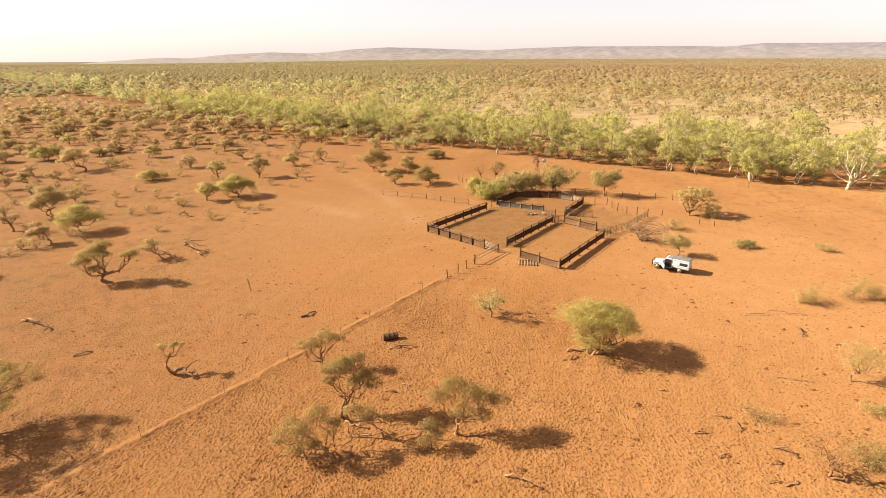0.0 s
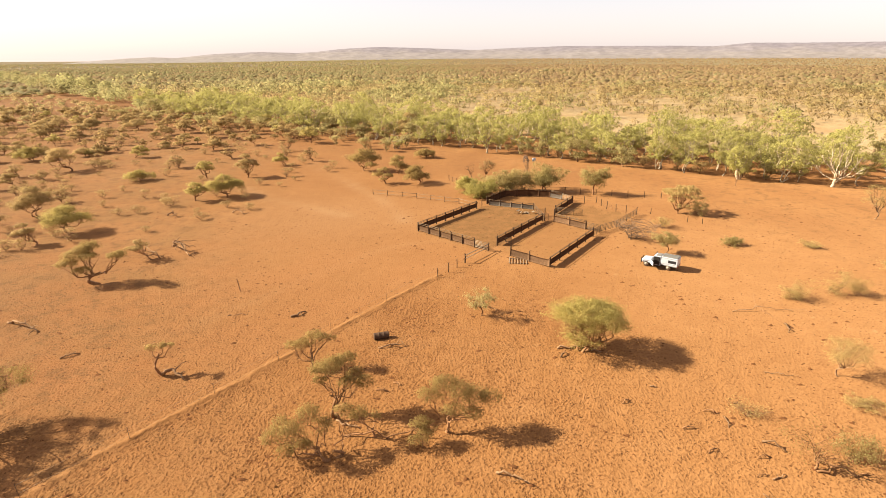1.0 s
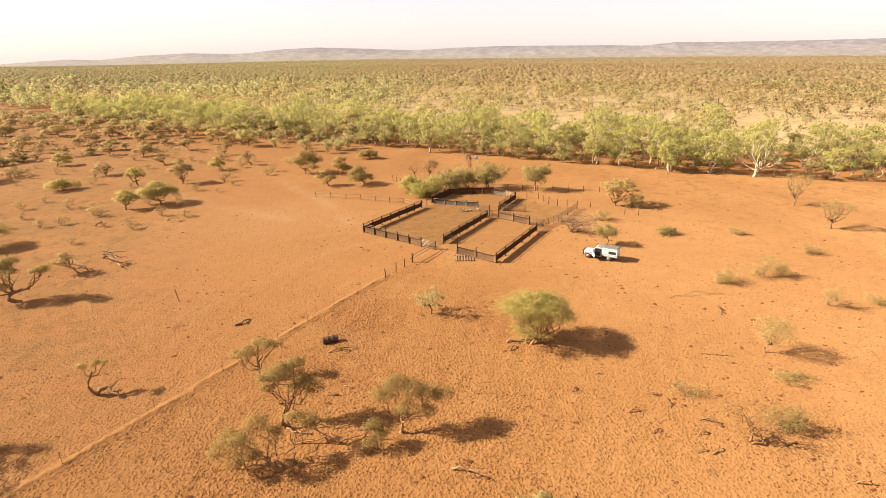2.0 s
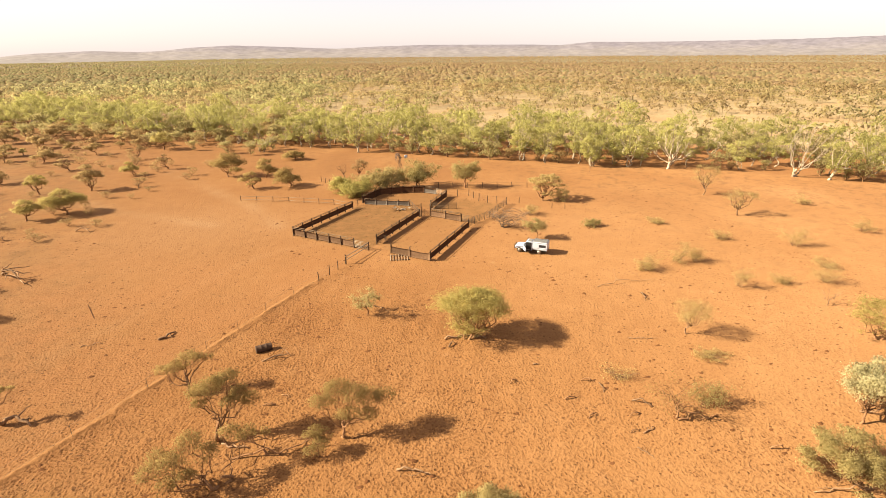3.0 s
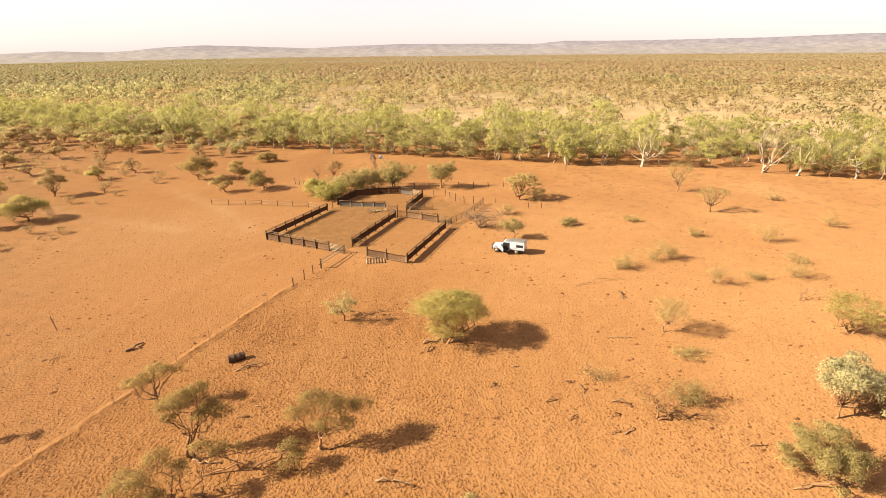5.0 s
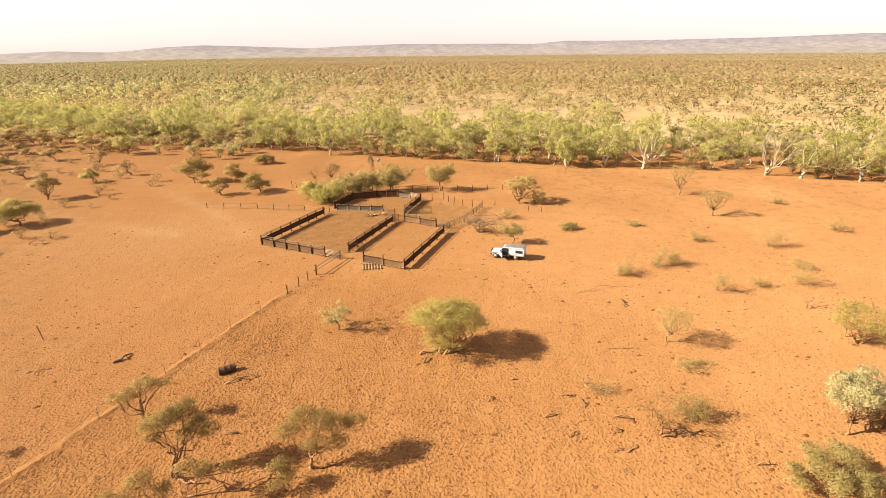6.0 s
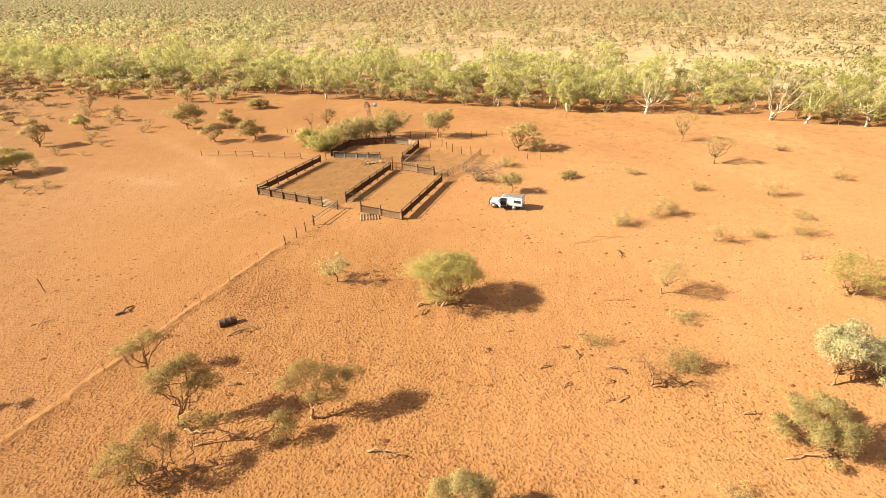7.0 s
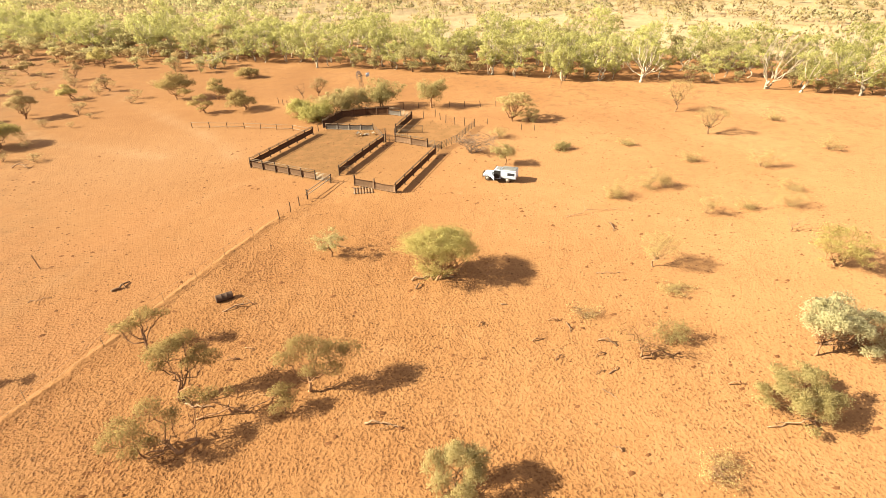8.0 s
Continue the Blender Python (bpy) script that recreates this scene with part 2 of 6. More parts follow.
M_TIMBER = rough_material("weathered_post", [(0.3, (0.034, 0.019, 0.011)), (0.7, (0.105, 0.064, 0.035))], 10, 0.9, 0, 0.02, (1, 1, 0.2))
M_SHEET = rough_material("black_belting", [(0.3, (0.037, 0.017, 0.007)), (0.55, (0.070, 0.032, 0.014)), (0.75, (0.145, 0.066, 0.027))], 3, 0.95, 0, 0.01)
# faded belting of the front runs, lightened in colour as the less shaded side
M_FADED_LIT = rough_material("faded_lit_belting", [(0.3, (0.069, 0.036, 0.018)), (0.55, (0.119, 0.066, 0.033)), (0.75, (0.211, 0.114, 0.054))], 3, 0.9, 0, 0.01)
M_OLDTIN = rough_material("dull_sheet_metal", [(0.3, (0.063, 0.048, 0.035)), (0.7, (0.137, 0.105, 0.074))], 4, 0.7, 0.15, 0.004)
M_RAIL = rough_material("rusty_pipe", [(0.3, (0.059, 0.034, 0.018)), (0.7, (0.160, 0.108, 0.062))], 12, 0.6, 0.4, 0.004)
M_GALV = rough_material("galvanised_pipe", [(0.3, (0.178, 0.125, 0.077)), (0.7, (0.284, 0.215, 0.139))], 10, 0.6, 0.15, 0.003)
M_TIN = rough_material("pale_sheet_metal", [(0.3, (0.130, 0.091, 0.057)), (0.7, (0.237, 0.176, 0.113))], 4, 0.65, 0.15, 0.004)
M_WIRE = rough_material("fence_wire", [(0.3, (0.130, 0.091, 0.057)), (0.7, (0.201, 0.147, 0.098))], 6, 0.6, 0.5, 0.0)
M_DRUM = rough_material("old_drum", [(0.3, (0.063, 0.035, 0.021)), (0.7, (0.119, 0.069, 0.040))], 3, 0.75, 0.1, 0.01)
M_CLOD = rough_material("dark_clod", [(0.3, (0.076, 0.031, 0.010)), (0.7, (0.180, 0.072, 0.025))], 6, 0.95, 0, 0.0)
M_PAINT = rough_material("white_paint", [(0.2, (0.328, 0.324, 0.324)), (0.55, (0.376, 0.389, 0.403)), (0.8, (0.344, 0.324, 0.303))], 1.5, 0.35, 0, 0.0, random=0.03)
M_GREYMETAL = rough_material("dull_aluminium", [(0.3, (0.126, 0.117, 0.100)), (0.7, (0.193, 0.177, 0.148))], 3, 0.5, 0.1, 0.0, random=0.05)
M_BLACK = rough_material("black_plastic", [(0.3, (0.011, 0.010, 0.008)), (0.7, (0.030, 0.025, 0.021))], 6, 0.6, 0, 0.0)
M_TYRE = rough_material("dusty_tyre", [(0.3, (0.022, 0.018, 0.014)), (0.7, (0.096, 0.057, 0.032))], 5, 0.85, 0, 0.005)
M_RIM = rough_material("dusty_steel_rim", [(0.3, (0.278, 0.223, 0.159)), (0.7, (0.367, 0.319, 0.251))], 6, 0.5, 0.3, 0.0)
M_GLASS, _nt, _b = material("dark_glass", 0.08)
_b.inputs["Base Color"].default_value = (0.02, 0.022, 0.024, 1)
_b.inputs["Specular IOR Level"].default_value = 0.6
M_RED, _nt, _b = material("red_lens", 0.3)
_b.inputs["Base Color"].default_value = (0.45, 0.03, 0.02, 1)
M_LENS, _nt, _b = material("headlamp_lens", 0.15)
_b.inputs["Base Color"].default_value = (0.65, 0.65, 0.62, 1)


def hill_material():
    """Pale grassy feet, stony mauve-grey upper slopes, with distance haze put into the colour; broken by patches and
    gullies.
    """
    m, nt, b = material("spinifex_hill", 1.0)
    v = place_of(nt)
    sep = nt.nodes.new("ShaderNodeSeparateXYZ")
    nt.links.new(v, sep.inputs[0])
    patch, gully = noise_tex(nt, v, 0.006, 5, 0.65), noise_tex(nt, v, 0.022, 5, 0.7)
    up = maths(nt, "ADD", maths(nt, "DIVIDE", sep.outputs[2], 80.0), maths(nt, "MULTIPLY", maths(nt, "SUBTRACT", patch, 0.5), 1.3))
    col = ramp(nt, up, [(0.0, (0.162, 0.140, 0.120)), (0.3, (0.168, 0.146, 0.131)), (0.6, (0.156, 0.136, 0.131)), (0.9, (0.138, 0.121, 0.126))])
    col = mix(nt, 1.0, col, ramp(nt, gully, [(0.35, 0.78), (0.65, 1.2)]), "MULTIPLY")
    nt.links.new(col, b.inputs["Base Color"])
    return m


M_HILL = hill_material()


# ---- mesh helpers ----
class Geo:
    """Collects vertices and faces of one mesh."""

    def __init__(self):
        self.v, self.f, self.n, self.nrm = [], [], 0, []

    def add(self, verts, faces):
        self.v.append(np.asarray(verts, float))
        self.f.append(np.asarray(faces, int) + self.n)
        self.n += len(verts)

    def tube(self, path, radii, sides=6, flat=False):
        path, radii = np.asarray(path, float), np.asarray(radii, float)
        d = np.gradient(path, axis=0)
        d /= np.linalg.norm(d, axis=1)[:, None] + 1e-9
        ref = np.where(np.abs(d[:, 2:3]) > 0.9, [[1.0, 0, 0]], [[0, 0, 1.0]])
        u = np.cross(d, ref)
        u /= np.linalg.norm(u, axis=1)[:, None] + 1e-9
        w = np.cross(d, u)
        a = np.arange(sides) * 2 * np.pi / sides
        ring = u[:, None] * np.cos(a)[None, :, None] + w[:, None] * np.sin(a)[None, :, None]
        verts = (path[:, None] + ring * radii[:, None, None]).reshape(-1, 3)
        k, n = np.arange(sides), len(path)
        quads = np.concatenate([np.stack([i * sides + k, i * sides + (k + 1) % sides, (i + 1) * sides + (k + 1) % sides, (i + 1) * sides + k], 1)
                                for i in range(n - 1)])
        ends = np.array([path[0], path[-1]])
        base = len(verts)
        caps = np.concatenate([np.stack([np.full(sides, base), (k + 1) % sides, k, np.full(sides, base)], 1),
                               np.stack([np.full(sides, base + 1), (n - 1) * sides + k, (n - 1) * sides + (k + 1) % sides, np.full(sides, base + 1)], 1)])
        self.add(np.concatenate([verts, ends]), np.concatenate([quads, caps]))

    def leaves(self, c, out, length, width, rng, droop=0.0, rounded=0.9):
        """Three-cornered leaves at the points c, turned at random, their fronts to the outside of the plant."""
        n = len(c)
        d = rng.normal(size=(n, 3))
        d[:, 2] -= droop
        d /= np.linalg.norm(d, axis=1)[:, None]
        p = np.cross(d, rng.normal(size=(n, 3)))
        p /= np.linalg.norm(p, axis=1)[:, None] + 1e-9
        face = np.cross(p, d)
        out = out / (np.linalg.norm(out, axis=1)[:, None] + 1e-9)
        away = np.sum(face * out, 1) < 0
        p[away], face[away] = -p[away], -face[away]
        s = rng.uniform(0.65, 1.35, (n, 1))
        d, p = d * s * length * 0.6, p * s * width * 0.65
        v = np.stack([c - d * 0.8 - p, c - d * 0.8 + p, c + d], 1).reshape(-1, 3)
        i = np.arange(3 * n).reshape(-1, 3)
        self.add(v, np.concatenate([i, i[:, :1]], 1))
        soft = face * 0.8 + out * rounded
        self.nrm.append(np.repeat(soft / np.linalg.norm(soft, axis=1)[:, None], 3, 0))

    def box(self, lo, hi, m=None):
        x0, y0, z0 = lo
        x1, y1, z1 = hi
        v = np.array([(x, y, z) for z in (z0, z1) for x, y in ((x0, y0), (x1, y0), (x1, y1), (x0, y1))])
        if m is not None:
            v = v @ np.array(m.to_3x3()).T + np.array(m.translation)
        self.add(v, [(0, 3, 2, 1), (4, 5, 6, 7), (0, 1, 5, 4), (1, 2, 6, 5), (2, 3, 7, 6), (3, 0, 4, 7)])

    def mesh(self, name, mat, smooth=False, tint=None):
        v = np.concatenate(self.v)
        f = np.concatenate(self.f)
        me = bpy.data.meshes.new(name)
        tri = f[:, 0] == f[:, 3]
        loops = np.concatenate([f[~tri].ravel(), f[tri][:, :3].ravel()])
        sizes = np.concatenate([np.full((~tri).sum(), 4), np.full(tri.sum(), 3)])
        me.vertices.add(len(v))
        me.vertices.foreach_set("co", v.ravel())
        me.loops.add(len(loops))
        me.loops.foreach_set("vertex_index", loops)
        me.polygons.add(len(sizes))
        me.polygons.foreach_set("loop_start", np.concatenate([[0], np.cumsum(sizes)[:-1]]))
        me.polygons.foreach_set("loop_total", sizes)
        if smooth:
            me.polygons.foreach_set("use_smooth", np.ones(len(sizes), bool))
        if tint is not None:
            me.attributes.new("tint", "FLOAT", "POINT").data.foreach_set("value", tint)
        me.update(calc_edges=True)
        me.validate()
        if self.nrm and sum(map(len, self.nrm)) == len(v):
            me.polygons.foreach_set("use_smooth", np.ones(len(sizes), bool))
            me.normals_split_custom_set_from_vertices(np.concatenate(self.nrm))
        me.materials.append(mat)
        return me


def empty(name, m, label, category, group=""):
    ob = new(name)
    ob.matrix_basis = m
    ob.empty_display_size = 0.3
    return tagged(ob, label, category, group)


def part(name, geo, mat, parent, label="", smooth=False, m=None):
    """Links a Geo, mesh or bmesh as one mesh object under a thing or under a part."""
    if isinstance(geo, bmesh.types.BMesh):
        me = bpy.data.meshes.new(name)
        geo.to_mesh(me)
        geo.free()
        me.materials.append(mat)
    else:
        me = geo.mesh(name, mat, smooth) if isinstance(geo, Geo) else geo
    ob = new(name, me)
    ob.parent = parent
    if m is not None:
        ob.matrix_basis = m
    return tagged(ob, label)


def turn_z(deg):
    return Matrix.Rotation(radians(deg), 4, "Z")


# ---- the ground ----
CREEK = np.array([(420, -190), (260, -30), (150, 80), (107, 119), (75, 134), (34, 164), (14, 177), (-36, 212), (-93, 255), (-155, 300), (-330, 470), (-620, 760), (-1200, 1300)], float)
TRACK = np.array([(-44.0, 14.0), (-31.6, 30.0), (-22.3, 42.8), (-13.5, 55.0), (-7.9, 63.3), (-0.6, 72.5)])


def line_side(line, x, y):
    """Distance from an open line, positive on its right-hand side."""
    x, y = np.asarray(x, float), np.asarray(y, float)
    best = np.full(x.shape, 1e18)
    side = np.zeros(x.shape)
    for (ax, ay), (bx, by) in zip(line[:-1], line[1:]):
        dx, dy = bx - ax, by - ay
        s = np.clip(((x - ax) * dx + (y - ay) * dy) / (dx * dx + dy * dy), 0, 1)
        px, py = x - ax - s * dx, y - ay - s * dy
        d = px * px + py * py
        near = d < best
        best = np.where(near, d, best)
        side = np.where(near, np.sign(dy * px - dx * py), side)
    return np.sqrt(best) * side


def beyond_creek(x, y):
    return line_side(CREEK, x, y)


def smooth(a, b, x):
    s = np.clip((np.asarray(x, float) - a) / (b - a), 0, 1)
    return s * s * (3 - 2 * s)


def wave(x, y, size, seed):
    """Smooth uneven ups and downs between about -1 and 1, of that size in metres."""
    r = np.random.default_rng(seed)
    out = 0
    for _ in range(7):
        a, k, p = r.uniform(0, 2 * np.pi), r.uniform(0.6, 1.7) * 2 * np.pi / size, r.uniform(0, 2 * np.pi)
        out = out + np.sin((x * np.cos(a) + y * np.sin(a)) * k + p)
    return out / 3.2


def ground_z(x, y):
    x, y = np.asarray(x, float), np.asarray(y, float)
    c = beyond_creek(x, y)
    z = -0.45 * smooth(1, 7, c) * (1 - smooth(26, 40, c))
    r = np.hypot(x, y)
    return z - 19 * smooth(1200, 5000, r) * smooth(0, -1500, x)  # the plain falls away to one side


def steps(first, last, fine_lo, fine_hi, fine, grow):
    """Grid lines: fine between two values, growing apart outside them."""
    mid = list(np.arange(fine_lo, fine_hi + fine / 2, fine))
    for end, sign in ((last, 1), (first, -1)):
        v, s, out = (fine_hi if sign > 0 else fine_lo), fine, []
        while (end - v) * sign > 0:
            s *= grow
            v += s * sign
            out.append(v)
        out[-1] = end
        mid = mid + out if sign > 0 else out[::-1] + mid
    return np.array(mid)


def inside(x, y, corners):
    """1 inside a closed outline, 0 outside."""
    odd = np.zeros(x.shape, bool)
    for (ax, ay), (bx, by) in zip(corners, corners[1:] + corners[:1]):
        odd ^= ((ay > y) != (by > y)) & (x < (bx - ax) * (y - ay) / (by - ay + 1e-12) + ax)
    return odd.astype(float)


gx = steps(-5200, 5200, -44, 58, 0.5, 1.10)
gy = steps(-3000, 5200, 16, 92, 0.5, 1.10)
X, Y = np.meshgrid(gx, gy)
near = smooth(150, 90, np.hypot(X, Y - 20))
C = beyond_creek(X, Y)
side = line_side(TRACK, X, Y)
pocked = np.clip(smooth(-0.6, 0.6, side) * (0.22 + 0.78 * (0.55 * smooth(78, 34, side + 0.9 * (Y - 30)) + 0.45 * smooth(36, 9, side))) * smooth(85, 50, Y) + 0.15 * smooth(-40, 0, -C), 0, 1)
pocked = pocked * (0.75 + 0.25 * wave(X, Y, 14, 3)) * (1 - 0.3 * smooth(8, 30, X)) + 0.13 + 0.36 * smooth(0.5, -1.0, side) * smooth(88, 52, Y + 0.3 * X + 12)
yards = inside(X, Y, [(-5.0, 93.6), (4.8, 84.6), (7.0, 82.8), (8.7, 85.4), (18.8, 99.5), (18.5, 108), (9.5, 111.6), (6.6, 108.7)])
yards = yards + 0.4 * inside(X, Y, [(10.4, 80.4), (15.8, 75.5), (26.2, 90.0), (25.9, 94.3), (21.0, 99.2), (18.9, 99.5), (8.7, 85.4)])
yards = yards + 0.7 * inside(X, Y, [(9.5, 111.6), (18.5, 108), (22.3, 104.5), (27.7, 113.1), (23.7, 118.0), (13.7, 119.0)])
yards = yards + 0.8 * inside(X, Y, [(22.3, 104.5), (27.7, 113.1), (38, 103.5), (28.0, 92.4), (21.0, 99.2)])
pocked = pocked * (1 - 0.8 * np.clip(yards, 0, 1))
rng = np.random.default_rng(5)
Z = ground_z(X, Y) + near * (0.028 * rng.normal(size=X.shape).clip(-2, 2) * (0.22 + pocked) + 0.03 * wave(X, Y, 2.3, 8) * (0.3 + pocked))
geo = Geo()
nx, ny = len(gx), len(gy)
i = (np.arange(ny - 1)[:, None] * nx + np.arange(nx - 1)[None]).ravel()
geo.add(np.stack([X.ravel(), Y.ravel(), Z.ravel()], 1), np.stack([i, i + 1, i + nx + 1, i + nx], 1))
me = geo.mesh("ground", M_GROUND, True)
left_scrub = smooth(-38, -70, X + 0.25 * (Y - 150)) * smooth(-10, -30, C - 20)
ROUTES = [np.array(r, float) for r in ([(-210, 330), (-150, 235), (-106, 187), (-88, 173), (-60, 140), (-40, 118), (-20, 104)],
                                      [(-100, 240), (-78, 205), (-58, 183), (-40, 160), (-26, 136), (-14, 116), (-8, 100)])]
routes = sum(np.exp(-((line_side(r, X, Y) / 1.6) ** 2)) for r in ROUTES)
zones = {
    "dung": yards,
    "rust": 0.6 * smooth(1.0, -2.0, side) * smooth(105, 60, Y) * np.clip(0.7 + 0.4 * wave(X, Y, 18, 16), 0, 1),
    "pocked": pocked,
    "pale": np.clip(0.8 * routes * (0.6 + 0.4 * wave(X, Y, 20, 14)) + 0.40 * np.exp(-(((X + 22) / 20) ** 2 + ((Y - 103) / 16) ** 2)) + 0.08 * smooth(24, 60, Y + 0.5 * X) * smooth(4, 30, side) + 0.05 * smooth(0, -8, side) + 0.22 * smooth(8, 50, X) * smooth(125, 95, Y) + 0.16 * smooth(50, 100, X) * (0.5 + 0.5 * wave(X, Y, 26, 12))
                    + 0.22 * np.exp(-((line_side(TRACK, X, Y) + 3) / 2.0) ** 2) * (0.6 + 0.4 * wave(X, Y, 9, 4)) + 0.25 * np.exp(-((line_side(TRACK, X, Y) + 15) / 1.0) ** 2), 0, 1),
    "red": np.clip(0.8 * smooth(0, 5, C) * (1 - smooth(34, 46, C)) + 0.15 * left_scrub * (0.5 + 0.5 * wave(X, Y, 30, 7)) + 0.5 * smooth(-85, -15, C) * smooth(0, -4, C) * np.clip(0.55 + 0.6 * wave(X, Y, 34, 15), 0, 1) + 0.08 * smooth(0, -2, line_side(TRACK, X, Y)) * smooth(-5, -30, C), 0, 1),
    "straw": smooth(38, 60, C) * (1 - 0.8 * smooth(20, -160, X) * smooth(1500, 700, np.hypot(X, Y))),
    "litter": np.clip(0.55 * left_scrub + 0.35 * smooth(-60, -10, C) * smooth(4, -2, C) + 0.25 * smooth(30, 70, X) * smooth(30, 70, Y), 0, 1),
    "distance": 0.9 * smooth(700, 1700, np.hypot(X, Y)),
    "scrub": np.clip(0.25 * left_scrub + 0.55 * smooth(60, 240, C) + 0.5 * smooth(40, 80, C) * smooth(80, -80, X) + 0.85 * smooth(450, 1200, np.hypot(X, Y)), 0, 1),
}
for key, v in zones.items():
    me.attributes.new(key, "FLOAT", "POINT").data.foreach_set("value", v.ravel())
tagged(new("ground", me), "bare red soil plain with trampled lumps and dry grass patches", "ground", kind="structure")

# low windrow of graded earth along the fence line
along = np.concatenate([[0], np.cumsum(np.linalg.norm(np.diff(TRACK, axis=0), axis=1))])
su = np.arange(0, along[-1], 0.22)
cu = np.linspace(-1.3, 1.3, 19)
S, T = np.meshgrid(su, cu)
line = np.stack([np.interp(su, along, TRACK[:, 0]), np.interp(su, along, TRACK[:, 1])], 1)
head = np.gradient(line, axis=0)
head /= np.linalg.norm(head, axis=1)[:, None]
bend = 0.12 * wave(su, su * 0, 9, 61) + 0.05 * wave(su, su * 0, 2.5, 62)
RX = line[None, :, 0] + head[None, :, 1] * (T + bend)
RY = line[None, :, 1] - head[None, :, 0] * (T + bend)
rng = np.random.default_rng(63)
high = 0.12 * (1 + 0.5 * wave(S, S * 0, 4, 64) + 0.35 * wave(S, T * 3, 1.1, 65)) * np.exp(-((T + 0.1) / 0.30) ** 2)
RZ = ground_z(RX, RY) + high + 0.022 * rng.normal(size=S.shape) + 0.03 - 0.16 * smooth(0.5, 1.3, np.abs(T))
geo = Geo()
i = (np.arange(len(cu) - 1)[:, None] * len(su) + np.arange(len(su) - 1)[None]).ravel()
geo.add(np.stack([RX.ravel(), RY.ravel(), RZ.ravel()], 1), np.stack([i, i + len(su), i + len(su) + 1, i + 1], 1))
me = geo.mesh("earth_ridge", M_GROUND, True)
for key, v in (("pocked", np.clip(0.15 + 0.55 * smooth(0.0, 0.6, T), 0, 1)), ("pale", 0.10 * smooth(0.1, -0.4, T) + 0 * S), ("red", 0.3 * np.exp(-((T - 0.35) / 0.25) ** 2))):
    me.attributes.new(key, "FLOAT", "POINT").data.foreach_set("value", v.ravel())
tagged(new("earth_ridge", me), "low lumpy windrow of red earth along a fence line", "earth ridge", kind="structure")

# clods, dung and small tufts on the trampled earth
rng = np.random.default_rng(11)
n = 20000
cx, cy = rng.uniform(-60, 75, n), 16 + 95 * rng.uniform(0, 1, n) ** 1.15
keep = rng.uniform(0, 1, n) < np.where(line_side(TRACK, cx, cy) > 0, 0.9, 0.75) * (0.55 + 0.45 * wave(cx, cy, 17, 21))
cx, cy = cx[keep], cy[keep]
n = len(cx)
size = rng.uniform(0.045, 0.13, n) * (1 + 1.1 * (rng.uniform(0, 1, n) > 0.92))
k = np.arange(5) * 2 * np.pi / 5
rad = size[:, None] * rng.uniform(0.6, 1.3, (n, 5))
a = k[None] + rng.uniform(0, 6.28, (n, 1))
stretch = rng.uniform(1.0, 1.9, (n, 1))
zz = ground_z(cx, cy)
ringv = np.stack([cx[:, None] + rad * np.cos(a) * stretch, cy[:, None] + rad * np.sin(a), np.repeat(zz[:, None] - 0.04, 5, 1)], 2)
top = np.stack([cx + rng.normal(0, 0.02, n), cy + rng.normal(0, 0.02, n), zz + size * rng.uniform(0.35, 0.9, n)], 1)[:, None]
v = np.concatenate([ringv, top], 1).reshape(-1, 3)
b0 = (np.arange(n) * 6)[:, None, None]
fan = np.array([[5, j, (j + 1) % 5, 5] for j in range(5)])[None]
geo = Geo()
geo.add(v, (b0 + fan).reshape(-1, 4))
tagged(new("clods", geo.mesh("clods", M_CLOD)), "dark brown clods and dung scattered on trampled soil", "clods", kind="stuff")

# ---- distant hills ----
HILL_AZ = [-60, -40, -30, -27, -25, -22, -17.7, -14.3, -12.5, -10, -6.5, -1, 3, 7, 12, 22, 25, 28, 32, 36, 45, 52, 54, 66, 85]
HILL_H = [-4, -4, 10, 21, 15, 38, 52, 44, 50, 70, 83, 70, 58, 71, 81, 77, 71, 91, 87, 87, 92, 105, 103, 110, 90]
az = np.radians(np.arange(-62, 86, 0.3))
rr = np.linspace(3150, 4900, 26)
A, R = np.meshgrid(az, rr)
crest = np.interp(np.degrees(A), HILL_AZ, HILL_H)
hx, hy = R * np.sin(A), R * np.cos(A)
rise = smooth(3200, 4150, R) * (1 - 0.5 * smooth(4300, 4900, R))
hz = crest * (0.55 * rise + 0.45 * smooth(3850, 4200, R) * (1 - 0.5 * smooth(4300, 4900, R))) - 2
hz = hz + crest * 0.035 * smooth(3300, 3700, R) * smooth(4250, 3900, R) * (wave(hx, hy, 260, 31) + 0.7 * wave(hx, hy, 120, 32)) + 0.7 * wave(hx, hy, 70, 33) * rise
hz = hz - 30 * smooth(12, 0, crest) + (ground_z(hx, hy) - 3) * (1 - rise)
geo = Geo()
na = len(az)
i = (np.arange(len(rr) - 1)[:, None] * na + np.arange(na - 1)[None]).ravel()
geo.add(np.stack([hx.ravel(), hy.ravel(), hz.ravel()], 1), np.stack([i, i + na, i + na + 1, i + 1], 1))
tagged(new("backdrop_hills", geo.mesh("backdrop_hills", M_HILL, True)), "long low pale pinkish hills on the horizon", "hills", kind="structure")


# ---- plants ----
def bent(rng, p, q, bow, n=6, wob=0.05):
    """A crooked line from p to q that bows by the vector bow."""
    p, q = np.asarray(p, float), np.asarray(q, float)
    s = np.linspace(0, 1, n)[:, None]
    long = np.linalg.norm(q - p)
    w = rng.normal(0, wob * long, (n, 3)) * np.sin(np.pi * s)
    return p + (q - p) * s + np.asarray(bow) * (4 * s * (1 - s)) + w


